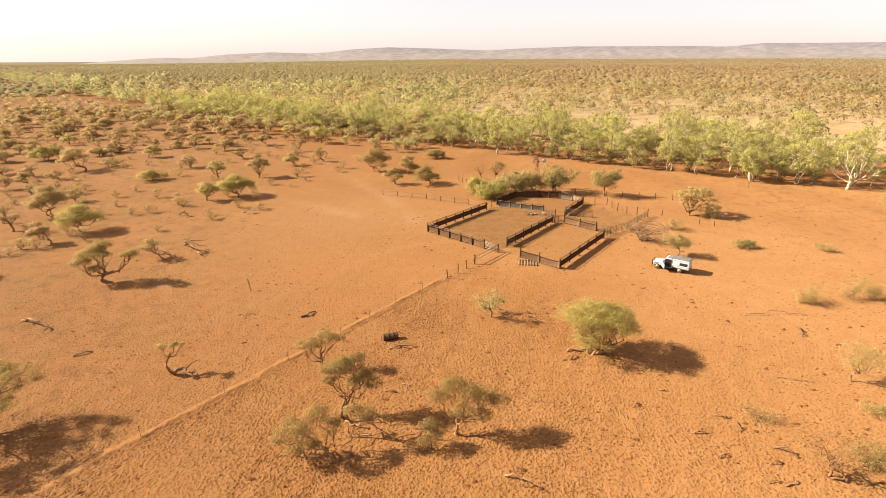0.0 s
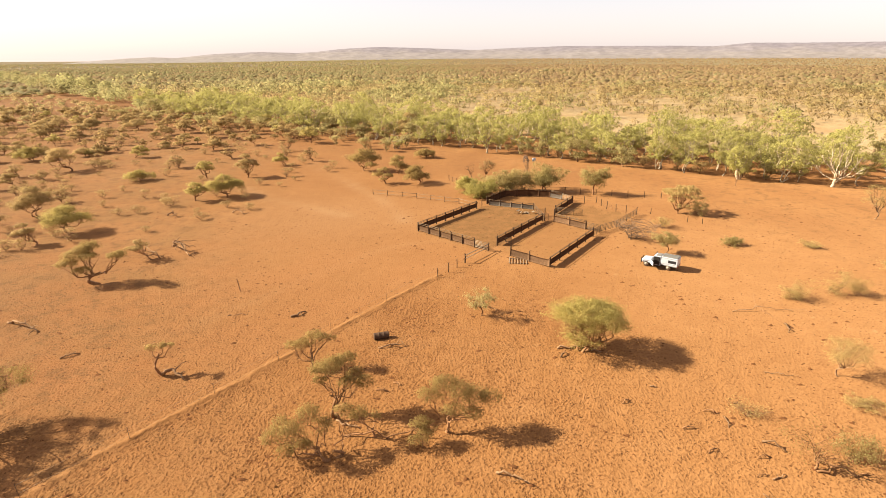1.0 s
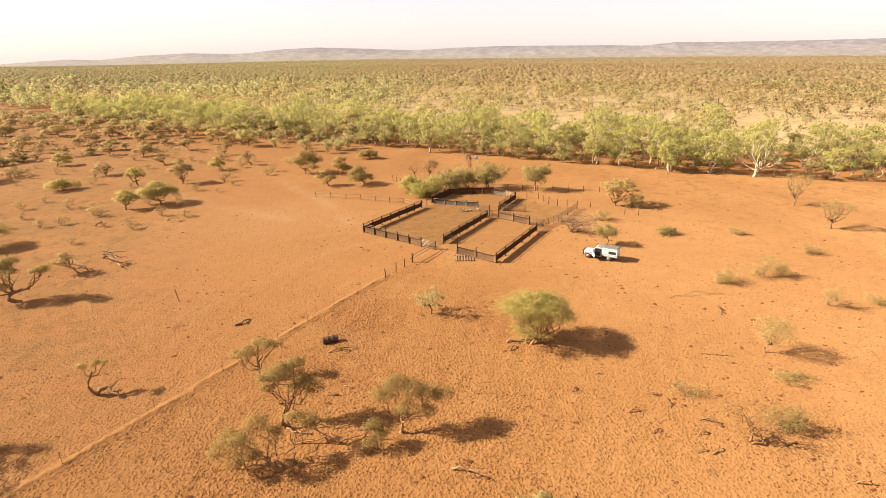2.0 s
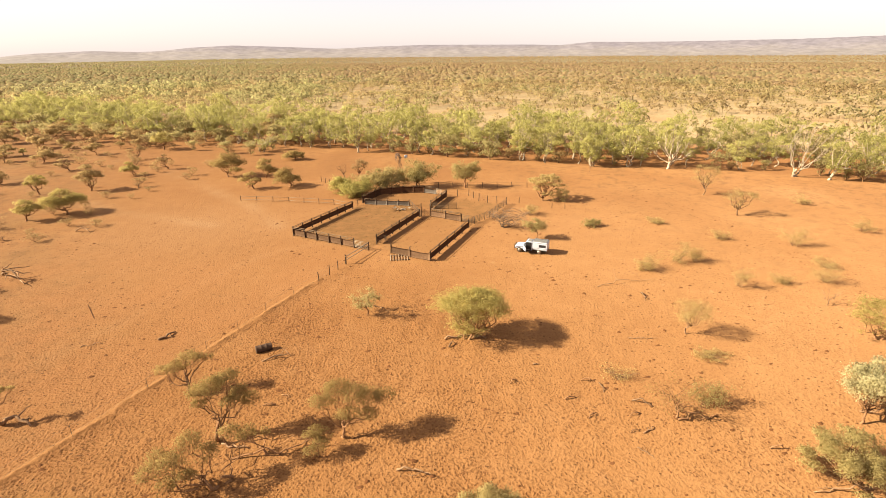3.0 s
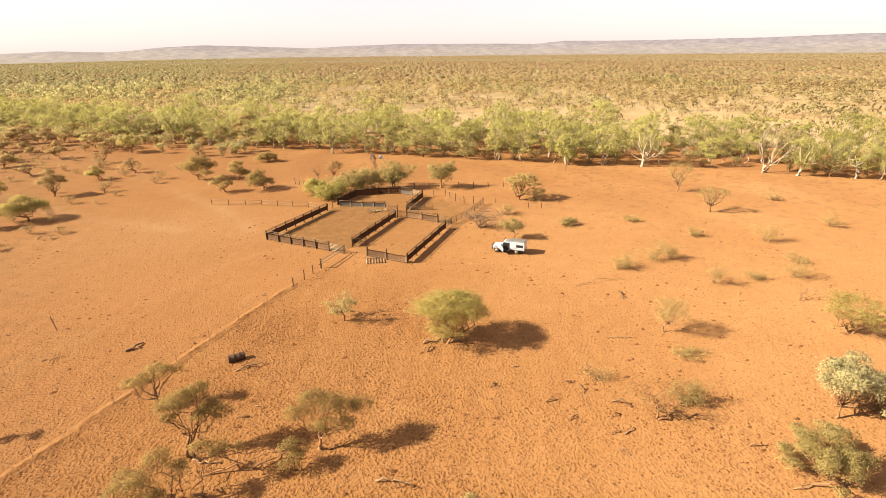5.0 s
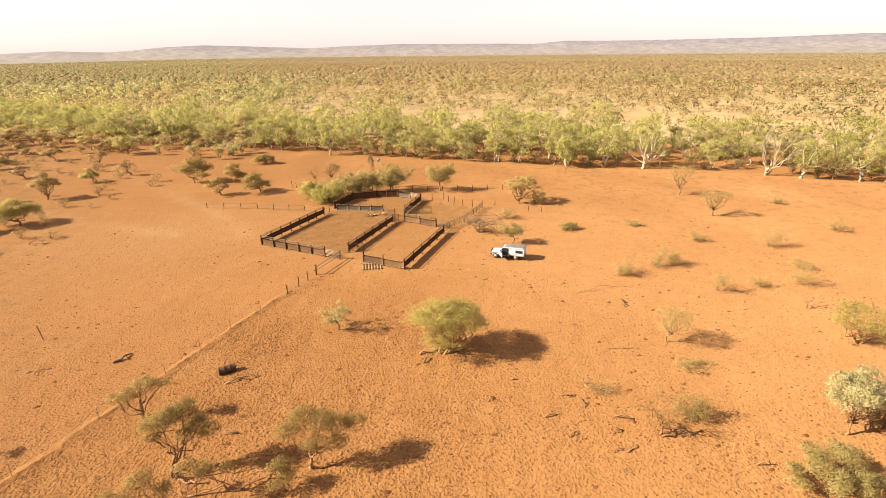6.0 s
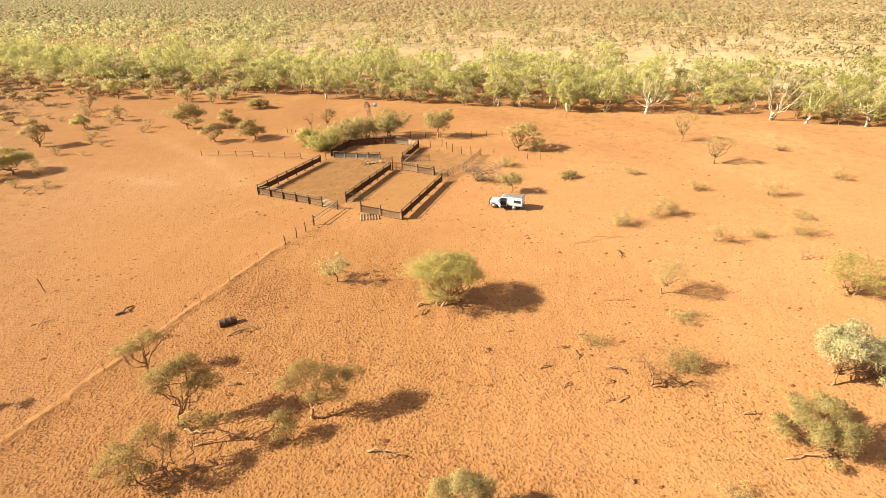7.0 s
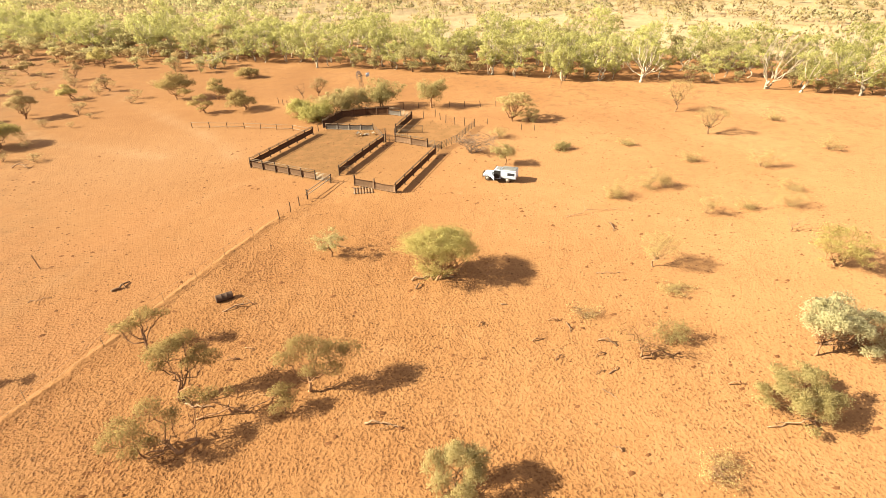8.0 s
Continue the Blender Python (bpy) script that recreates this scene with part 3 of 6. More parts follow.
def grow(seed, h, w, lean=(0.0, 0.0), fork=0.25, limbs=5, subs=5, clumps=3, leaves=40, leaf=0.14, clump=0.45, flat=0.55,
         trunk=0.12, stems=1, droop=0.3, hole=0.0, twig=0.012, slim=0.45, wob=0.06, sides=6, thick=1.7, fine=True, dome=0.0, pad=0.6):
    """Wood and leaves of a tree h high and w wide: crooked limbs from the fork to an uneven crown of leaf clumps."""
    rng = np.random.default_rng(seed)
    wood, crown = Geo(), Geo()
    lean = np.array([lean[0], lean[1], 0.0])
    cv = flat * h / 2
    centre = lean + (0, 0, h - cv)
    radii = np.array([w / 2, w / 2 * rng.uniform(0.85, 1.0), cv])
    tips = []
    for s in range(stems):
        a = rng.uniform(0, 2 * np.pi)
        out = np.array([math.cos(a), math.sin(a), 0]) * (0.10 * w if stems > 1 else 0.03 * w)
        top = lean * 0.35 + out + (0, 0, h * fork)
        base = out * 0.25
        tr = bent(rng, base - (0, 0, 0.25), top, rng.normal(0, 0.06 * h, 3) * (1, 1, 0), 6, 0.03)
        r = trunk * rng.uniform(0.8, 1.1) / math.sqrt(stems)
        wood.tube(tr, np.linspace(r * 1.25, r * 0.75, len(tr)), sides)
        for k in range(max(2, limbs // stems)):
            b = (k + rng.uniform(0.1, 0.9)) / max(2, limbs // stems) * 2 * np.pi + a
            rad = rng.uniform(0.35, 0.8)
            goal = centre + radii * (math.cos(b) * rad, math.sin(b) * rad, rng.uniform(-0.45, 0.55) + 0.3 * dome)
            start = tr[rng.integers(len(tr) - 2, len(tr))]
            lim = bent(rng, start, goal, (rng.normal(0, 0.04 * w), rng.normal(0, 0.04 * w), -0.05 * h), 7 if fine else 5, wob)
            wood.tube(lim, np.linspace(r * 0.62, r * 0.16, len(lim)), max(4, sides - 1))
            for j in range(subs):
                p = lim[rng.integers(len(lim) - 4, len(lim))]
                d = rng.normal(size=3) * (1, 1, 0.7) + (0, 0, 0.35)
                q = p + d / np.linalg.norm(d) * radii * rng.uniform(0.25, 0.6)
                e = (q - centre) / radii
                ln = np.linalg.norm(e)
                if rng.uniform() < dome:  # out to the upper skin of a rounded crown
                    e[2] = abs(e[2]) + 0.15
                    q = centre + e / np.linalg.norm(e) * radii * rng.uniform(0.78, 1.0)
                elif ln > 1:
                    q = centre + e / ln * radii * rng.uniform(0.85, 1.05)
                sb = bent(rng, p, q, (0, 0, 0.02 * h), 5 if fine else 3, wob)
                wood.tube(sb, np.linspace(max(r * 0.2, twig), twig, len(sb)), 3)
                tips.append((p * 0.25 + q * 0.75, q))
    if leaves:
        pts, outs = [], []
        for p, q in tips:
            for _ in range(clumps):
                c = p + (q - p) * rng.uniform(0.2, 1.25) + rng.normal(0, clump * 0.8, 3) * (1, 1, pad)
                if rng.uniform() < hole:
                    continue
                n = max(3, int(leaves * rng.uniform(0.5, 1.4) * thick))
                pts.append(c + rng.normal(0, clump * rng.uniform(0.5, 1.0), (n, 3)) * (1, 1, pad))
                outs.append(pts[-1] - c + 0.35 * (c - centre) / radii * clump + (0, 0, 0.45 * clump))
        pts = np.concatenate(pts)
        pts[:, 2] = np.maximum(pts[:, 2], 0.12)
        crown.leaves(pts, np.concatenate(outs), leaf, leaf * slim, rng, droop)
    return wood, (crown if leaves else None)


def pad_tree(seed, h, w, pads=0, layout=(), fork=0.3, crook=0.12, lean=(0.0, 0.0), trunk=0.15, leaf=0.1, cover=1.5, pad=0.30, depth=0.42, subs=6,
             twig=0.012, slim=0.55, droop=0.2, sides=6, low=0.5, wob=0.08, stems=1):
    """Wood and leaves of a dry-country tree: a crooked trunk, bent limbs, and each limb's foliage in its own flat-bottomed cloud.
    layout gives clouds as (across, deep, up, size) in shares of the tree's width and height; else pads of them are spread at random."""
    rng = np.random.default_rng(seed)
    wood, crown = Geo(), Geo()
    lean = np.array([lean[0], lean[1], 0.0])
    spots = [(np.array([a * w, b * w, c * h]), d * w) for a, b, c, d in layout]
    turn = rng.uniform(0, 6.28)
    for k in range(pads):
        a = turn + k * 2.4 + rng.normal(0, 0.3)
        far = 0.0 if k == 0 else rng.uniform(0.5, 1.0)
        r = w * pad * rng.uniform(0.7, 1.15)
        top = h * (1.0 - (1.0 - low) * far * rng.uniform(0.4, 1.0)) - r * depth
        spots.append((np.array([math.cos(a) * far * (w / 2 - r * 0.7), math.sin(a) * far * (w / 2 - r * 0.7), top]) + lean, r))
    trunks = []
    for k in range(stems):
        a = turn + k * 6.28 / stems
        out = np.array([math.cos(a), math.sin(a), 0]) * (0.09 * w if stems > 1 else 0.0)
        top = lean * 0.45 + out + (0, 0, h * fork * rng.uniform(0.85, 1.15))
        tr = bent(rng, out * 0.15 - (0, 0, 0.25), top, rng.normal(0, crook * h, 3) * (1, 1, 0), 8, 0.03)
        r = trunk * rng.uniform(0.85, 1.1) / math.sqrt(stems)
        wood.tube(tr, np.linspace(r * 1.3, r * 0.8, len(tr)), sides)
        trunks.append((tr, r))
    pts, outs = [], []
    for c, r in spots:
        tr, tk = min(trunks, key=lambda t: np.linalg.norm((t[0][-1] - c)[:2]))
        radii = np.array([r, r * rng.uniform(0.8, 1.1), r * depth])
        start = tr[rng.integers(len(tr) - 3, len(tr))]
        lim = bent(rng, start, c - (0, 0, radii[2] * 0.4), (rng.normal(0, 0.05 * w), rng.normal(0, 0.05 * w), -0.06 * h), 7, wob)
        wood.tube(lim, np.linspace(tk * 0.52, tk * 0.18, len(lim)), max(4, sides - 1))
        for _ in range(subs):
            u = rng.normal(size=3)
            u[2] = abs(u[2]) * 0.7
            q = c + u / np.linalg.norm(u) * radii * rng.uniform(0.6, 0.95)
            sb = bent(rng, lim[rng.integers(3, len(lim))], q, (0, 0, 0.03 * r), 4, wob)
            wood.tube(sb, np.linspace(max(tk * 0.17, twig), twig, len(sb)), 3)
        bunch = 14
        n = max(4, int(cover * math.pi * r * r / (0.36 * leaf * leaf * slim * 2 * bunch)))
        u = rng.normal(size=(n, 3))
        u /= np.linalg.norm(u, axis=1)[:, None]
        u[:, 2] = np.where(u[:, 2] < -0.35, -u[:, 2] * 0.6, u[:, 2])
        # uneven outline: a few lobes, with gaps between them
        lobes = rng.normal(size=(4, 3))
        lobes /= np.linalg.norm(lobes, axis=1)[:, None]
        bulge = 0.72 + 0.42 * np.max(u @ lobes.T, axis=1)
        b = c + u * radii * (bulge * rng.uniform(0.35, 1.0, n) ** 0.5)[:, None]
        p = (b[:, None] + rng.normal(0, 1, (n, bunch, 3)) * np.array([1, 1, 0.6]) * (0.10 * r + 0.07)).reshape(-1, 3)
        pts.append(p)
        outs.append((p - c) / radii + (0, 0, 0.5))
    if pts and cover > 0:
        pts = np.concatenate(pts)
        pts[:, 2] = np.maximum(pts[:, 2], 0.1)
        crown.leaves(pts, np.concatenate(outs), leaf, leaf * slim, rng, droop)
    return wood, (crown if cover > 0 else None)


def cloud_tree(name, label, x, y, m_leaf, seed, h, w, m_wood=None, category="tree", group="", spin=0.0, **kw):
    wood, crown = pad_tree(seed, h, w, **kw)
    ob = empty(name, Matrix.Translation((x, y, float(ground_z(x, y)))) @ turn_z(spin), label, category, group)
    part("trunk", wood, m_wood or M_BARK, ob, "", True)
    if crown:
        part("crown", crown, m_leaf, ob)
    return ob


def plant(name, label, category, x, y, m_leaf, m_wood, seed, h, w, group="", spin=0.0, **kw):
    wood, crown = grow(seed, h, w, **kw)
    z = float(ground_z(x, y))
    ob = empty(name, Matrix.Translation((x, y, z)) @ turn_z(spin), label, category, group)
    part("trunk", wood, m_wood, ob, "", True)
    if crown:
        part("crown", crown, m_leaf, ob)
    return ob


def mulga(x, y, h, w, seed, lean=(0, 0), leaves=36, mat=None, label="olive mulga tree with crooked brown limbs and an open crown", **kw):
    o = dict(fork=0.25, limbs=8, subs=6, clumps=3, leaf=0.092, clump=0.32, flat=0.52, trunk=0.16, hole=0.2, wob=0.09, slim=0.5, dome=0.55, pad=0.45, thick=2.2)
    o.update(kw)
    return plant("mulga_tree", label, "tree", x, y, mat or M_MULGA, M_BARK, seed, h, w, lean=lean, leaves=leaves, **o)


def bush(x, y, h, w, seed, mat=None, leaves=26, label="low leafy shrub on bare red soil", **kw):
    o = dict(fork=0.12, limbs=8, subs=5, clumps=3, leaf=0.13, clump=0.32, flat=0.9, trunk=0.10, stems=4, hole=0.1)
    if mat is M_DRY:
        o.update(leaf=0.085, thick=3.0)
    o.update(kw)
    return plant("shrub", label, "shrub", x, y, mat or M_GREEN, M_DEAD if mat is M_DRY else M_BARK, seed, h, w, leaves=leaves, **o)


def snag(x, y, h, w, seed, lean=(0, 0), label="dead leafless tree with bare grey branches", mat=None, **kw):
    o = dict(fork=0.3, limbs=4, subs=4, flat=0.7, trunk=0.10, leaves=0, wob=0.10)
    o.update(kw)
    return plant("dead_tree", label, "dead tree", x, y, None, mat or M_DEAD, seed, h, w, lean=lean, **o)


def log(x0, y0, x1, y1, r, seed, label="fallen bleached branch on red soil", arch=0.12, forks=2, mat=None):
    """A fallen crooked branch from one end to the other, with a few broken side limbs."""
    rng = np.random.default_rng(seed)
    p, q = np.array([x0, y0, r * 0.6]), np.array([x1, y1, r * 0.4])
    long = np.linalg.norm(q - p)
    mid = (p + q) / 2
    ob = empty("fallen_branch", Matrix.Translation((*mid[:2], float(ground_z(*mid[:2])))), label, "branch")
    g = Geo()
    line = bent(rng, p - (*mid[:2], 0), q - (*mid[:2], 0), (rng.normal(0, 0.06 * long), rng.normal(0, 0.06 * long), arch), 9, 0.05)
    line[:, 2] = np.maximum(line[:, 2], r * 0.3)
    g.tube(line, np.linspace(r, r * 0.45, 9), 6)
    for _ in range(forks):
        s = line[rng.integers(2, 8)]
        e = s + rng.normal(0, 0.28 * long, 3) * (1, 1, 0.35)
        e[2] = abs(e[2])
        side = Geo()
        side.tube(bent(rng, s, e, (0, 0, 0.05), 5, 0.08), np.linspace(r * 0.5, r * 0.15, 5), 4)
        part("side_branch", side, mat or M_DEAD, ob, "", True)
    part("limb", g, mat or M_DEAD, ob, "", True)
    return ob


# foreground trees; clouds of foliage as (across, deep, up, size)
OLIVE = "olive mulga tree with crooked brown limbs and an open crown"
cloud_tree("mulga_tree", OLIVE, -13.9, 47.5, M_MULGA, 1, 4.2, 5.2, fork=0.36, crook=0.16, depth=0.5, trunk=0.13, lean=(-0.2, 0.2), cover=1.25,
           layout=((-0.38, 0.05, 0.62, 0.17), (-0.18, -0.08, 0.74, 0.18), (0.02, 0.1, 0.84, 0.18), (0.22, 0.0, 0.87, 0.16), (0.34, 0.08, 0.78, 0.12), (-0.1, 0.15, 0.60, 0.14)))
cloud_tree("mulga_tree", OLIVE, -10.1, 40.1, M_MULGA, 2, 6.2, 5.6, fork=0.3, crook=0.08, trunk=0.17, lean=(0.2, 0.1), cover=1.6, depth=0.56,
           layout=((-0.18, 0.05, 0.70, 0.21), (0.0, -0.06, 0.83, 0.21), (0.18, 0.08, 0.84, 0.20), (0.34, 0.0, 0.62, 0.18), (0.44, 0.1, 0.46, 0.16), (0.22, -0.1, 0.58, 0.13), (-0.24, 0.0, 0.56, 0.12)))
cloud_tree("mulga_tree", OLIVE, -0.2, 37.4, M_MULGA, 3, 5.2, 6.9, fork=0.30, crook=0.09, trunk=0.125, lean=(0.3, 0.0), cover=1.3, depth=0.52,
           layout=((-0.20, 0.05, 0.66, 0.16), (-0.02, 0.1, 0.82, 0.19), (0.18, 0.0, 0.79, 0.18), (0.36, 0.05, 0.64, 0.18), (0.54, 0.08, 0.60, 0.15), (0.10, -0.12, 0.54, 0.14), (0.32, -0.1, 0.46, 0.13)))
cloud_tree("mulga_tree", "sprawling olive mulga with limbs spreading close to the ground", -9.4, 34.2, M_MULGA, 4, 4.6, 8.2, fork=0.16, crook=0.10, trunk=0.20, lean=(-1.2, 0.3), cover=1.15, depth=0.62, stems=2,
           layout=((-0.58, 0.0, 0.40, 0.11), (-0.47, 0.05, 0.58, 0.13), (-0.34, -0.08, 0.68, 0.14), (-0.22, 0.1, 0.76, 0.14), (-0.06, 0.06, 0.62, 0.12), (0.10, 0.2, 0.70, 0.11), (0.24, 0.22, 0.64, 0.09), (-0.40, -0.12, 0.32, 0.11), (-0.24, -0.1, 0.42, 0.11)))
cloud_tree("mulga_tree", "half-fallen olive mulga with branches along the ground", -6.0, 36.5, M_MULGA, 5, 2.8, 4.2, fork=0.3, crook=0.22, trunk=0.12, lean=(-0.8, 0.3), cover=1.2,
           layout=((-0.36, 0.05, 0.84, 0.15), (-0.05, 0.12, 0.72, 0.12), (-0.5, 0.2, 0.55, 0.11)))
cloud_tree("mulga_tree", "small olive mulga sapling with a rounded crown", -2.2, 35.8, M_MULGA, 6, 2.5, 2.6, pads=6, pad=0.28, fork=0.3, trunk=0.06, cover=1.2, low=0.45)
cloud_tree("mulga_tree", "twisted old mulga with a thick bent trunk and small crown", -29.0, 46.6, M_MULGA, 7, 3.5, 3.6, fork=0.58, crook=0.22, trunk=0.13, lean=(-0.5, 0.2), cover=1.3,
           layout=((-0.25, 0.05, 0.84, 0.17), (0.10, 0.0, 0.93, 0.17), (0.28, 0.1, 0.88, 0.12)))
cloud_tree("mulga_tree", "spreading mulga with its olive crown in two separate clouds", -49.6, 69.9, M_MULGA, 8, 6.0, 9.4, fork=0.2, crook=0.14, trunk=0.26, lean=(-1.0, 0.2), cover=1.7, leaf=0.13,
           layout=((-0.26, 0.05, 0.72, 0.21), (-0.12, 0.12, 0.86, 0.17), (-0.36, -0.08, 0.55, 0.16), (-0.16, -0.1, 0.40, 0.12), (0.36, 0.0, 0.72, 0.14), (0.28, 0.1, 0.66, 0.11), (-0.05, -0.02, 0.70, 0.13)))
mulga(-42.0, 36.2, 5.4, 10.4, 9, (1.2, 0.3), 90, trunk=0.22, limbs=9, subs=7, clump=0.42, hole=0.08)
mulga(-41.5, 31.6, 5.0, 7.0, 10, (0.2, 0.0), 60, trunk=0.2, hole=0.08)
cloud_tree("mulga_tree", OLIVE, -75.0, 71.4, M_MULGA, 11, 4.8, 7.0, pads=6, fork=0.25, trunk=0.2, leaf=0.14, cover=1.6)
plant("wattle_tree", "rounded yellow-green wattle with a dense fine crown", "tree", 14.7, 50.7, M_WATTLE, M_BARK, 12, 5.7, 8.3,
      lean=(0.5, 0.2), fork=0.12, limbs=18, subs=9, clumps=4, leaves=25, leaf=0.115, clump=0.40, thick=2.4, flat=0.76, trunk=0.24, stems=3, hole=0.05, dome=0.6, pad=0.5)
plant("wattle_tree", "small grey-green wattle with a loose crown and thin trunk", "tree", 4.2, 59.4, M_GREY, M_BARK, 13, 3.8, 3.8,
      fork=0.3, limbs=5, subs=5, clumps=3, leaves=22, leaf=0.13, clump=0.3, flat=0.7, trunk=0.08, hole=0.1)
cloud_tree("wattle_tree", "silvery pale wattle with a dense rounded crown", 43.5, 28.2, M_PALE, 14, 6.2, 5.6, pads=24, pad=0.17, depth=0.85, fork=0.25, trunk=0.11,
           lean=(1.2, 0.2), leaf=0.13, cover=1.9, low=0.5, subs=3)
cloud_tree("wattle_tree", "silvery pale wattle with a low spreading crown", 47.2, 27.6, M_PALE, 15, 3.8, 6.6, pads=14, pad=0.16, depth=0.8, fork=0.2, trunk=0.10, subs=3,
           lean=(1.8, 0.2), leaf=0.12, cover=1.6, low=0.45)
cloud_tree("shrub", "broad pale olive shrub with dense clumped leaves", 36.9, 23.1, M_OLIVE, 117, 4.4, 6.8, pads=34, pad=0.12, depth=0.9, fork=0.12, trunk=0.16, stems=4, subs=2,
           category="shrub", lean=(-0.3, 0.3), leaf=0.105, cover=1.5, low=0.22)
cloud_tree("shrub", "grey-green bushy tree with soft dense foliage", 8.4, 24.2, M_SAGE, 17, 4.6, 5.0, pads=20, pad=0.15, depth=0.9, fork=0.15, trunk=0.16, stems=3, subs=2,
           category="shrub", leaf=0.10, cover=2.0, low=0.35)
bush(26.6, 20.4, 1.4, 4.6, 18, M_DRY, 9, "thin straw-coloured twiggy shrub", hole=0.3)
mulga(28.5, 32.8, 3.0, 6.6, 19, (0.2, 0.4), 9, limbs=5, trunk=0.12, hole=0.35, clump=0.5, label="sparse half-dead mulga with thin twigs")
bush(31.9, 33.6, 2.2, 3.6, 20, M_OLIVE, 12, "small sparse olive shrub on red soil", hole=0.2, lean=(1.0, 0.2))
bush(39.5, 45.4, 4.1, 4.6, 21, M_DRY, 16, "rounded pale straw-coloured shrub on a thin bent stem", dome=0.6, flat=0.62, fork=0.28, stems=1, limbs=8, subs=6, trunk=0.1, clump=0.38)
bush(58.9, 39.2, 4.3, 7.6, 22, M_WATTLE, 30, "rounded yellow-olive shrub with loose foliage", hole=0.25, limbs=12, subs=6, clump=0.38, trunk=0.18, flat=0.75, dome=0.6)
bush(45.8, 63.9, 2.4, 4.2, 23, M_DRY, 18, "low straw-olive shrub on bare red soil", hole=0.2)
bush(52.4, 65.7, 3.2, 5.2, 24, M_DRY, 16, "thin straw-coloured shrub with fine twigs", hole=0.35, clump=0.42)
bush(54.9, 65.0, 2.9, 3.0, 25, M_DRY, 14, "thin straw-coloured shrub with fine twigs", hole=0.35, clump=0.42)
bush(54.4, 55.2, 3.4, 3.8, 26, M_DRY, 9, "sparse dry shrub of bare twigs", hole=0.35)
bush(66.9, 53.6, 3.0, 4.6, 27, M_DRY, 14, "thin straw-coloured shrub with fine twigs", hole=0.35, clump=0.42)
snag(60.8, 47.6, 2.6, 3.0, 28, (1.0, 0.3), trunk=0.07)
bush(75.5, 67.2, 4.0, 5.6, 29, M_DRY, 18, "thin straw-coloured shrub with fine twigs", hole=0.35, clump=0.42)
bush(79.4, 84.3, 5.0, 7.0, 30, M_DRY, 15, "thin grey-brown tree with a sparse crown", flat=0.6, fork=0.3, stems=1, trunk=0.12, clump=0.42, limbs=11, dome=0.5)
bush(83.4, 100.0, 6.8, 6.6, 31, M_DRY, 15, "thin grey-brown tree with a sparse crown", flat=0.65, fork=0.3, stems=1, trunk=0.13, clump=0.42, limbs=11, dome=0.5)
mulga(47.2, 104.5, 5.6, 8.4, 32, (0.6, 0.5), 30, M_DRY, label="spreading grey-brown tree with an open twiggy crown", leaf=0.15, clump=0.32, trunk=0.2, hole=0.25, limbs=12, flat=0.75, dome=0.7, fork=0.15)
bush(50.8, 103.5, 3.0, 5.0, 42, M_SAGE, 22, "low brown shrub beside a larger tree")
bush(40.3, 95.0, 2.8, 4.0, 33, M_DRY, 14, "thin straw-coloured shrub with fine twigs", hole=0.25)
bush(35.5, 81.4, 4.2, 4.4, 34, M_SAGE, 34, "small grey-green tree with a thin stem", flat=0.65, fork=0.35, stems=1, trunk=0.07)
snag(32.6, 88.2, 4.0, 11.0, 35, (1.2, 0.3), "bare pale dead shrub with spreading branches", M_BLEACH, limbs=15, subs=9, fork=0.1, trunk=0.16, stems=3, twig=0.028)
bush(48.4, 85.0, 1.5, 3.6, 36, M_OLIVE, 20, "low green shrub on bare red soil", clump=0.25)
bush(60.8, 83.8, 1.2, 3.6, 37, M_DRY, 12, "low dry tussock shrub", clump=0.25)
bush(38.5, 40.7, 0.8, 4.0, 38, M_DRY, 10, "low dry ground shrub of fine twigs", clump=0.2)
bush(27.0, 39.5, 1.2, 4.0, 39, M_DRY, 4, "sparse low shrub of dry twigs", hole=0.3)
bush(66.0, 73.0, 1.6, 4.0, 43, M_DRY, 10, "sparse low shrub of dry twigs", hole=0.3)
bush(61.0, 55.0, 1.4, 3.4, 44, M_DRY, 10, "sparse low shrub of dry twigs", hole=0.3)
bush(93.0, 70.0, 2.6, 4.6, 45, M_DRY, 12, "sparse low shrub of dry twigs", hole=0.25)
bush(72.0, 58.0, 1.5, 3.5, 46, M_DRY, 10, "sparse low shrub of dry twigs", hole=0.3)
bush(98.0, 88.0, 2.0, 4.4, 47, M_DRY, 12, "sparse low shrub of dry twigs", hole=0.25)

# trees behind the yards
bush(8.0, 118.6, 3.8, 7.0, 50, M_FRESH, 40, "rounded bright green shrub behind the yard fence", limbs=12, subs=6, leaf=0.17, thick=2.6, clump=0.5, trunk=0.15)
bush(4.8, 122.6, 4.6, 5.4, 51, M_FRESH, 36, "upright bright green shrub behind the yard fence", limbs=10, subs=6, leaf=0.17, thick=2.6, clump=0.5, trunk=0.15)
bush(13.6, 122.2, 6.0, 8.0, 52, M_SAGE, 40, "grey-green leafy tree behind the yard fence", limbs=12, subs=6, leaf=0.17, thick=2.6, clump=0.55, trunk=0.2)
bush(18.8, 123.2, 6.2, 7.6, 53, M_SAGE, 40, "grey-green leafy tree behind the yard fence", limbs=10, subs=6, leaf=0.17, thick=2.6, clump=0.55, trunk=0.2)
plant("wattle_tree", "leafy olive-green tree with a drooping crown", "tree", 23.6, 123.4, M_OLIVE, M_BARK, 54, 7.0, 7.4,
      lean=(0.6, 0), fork=0.2, limbs=9, subs=7, clumps=3, leaves=34, leaf=0.24, clump=0.6, flat=0.8, trunk=0.25, stems=2, droop=0.8, hole=0.08)
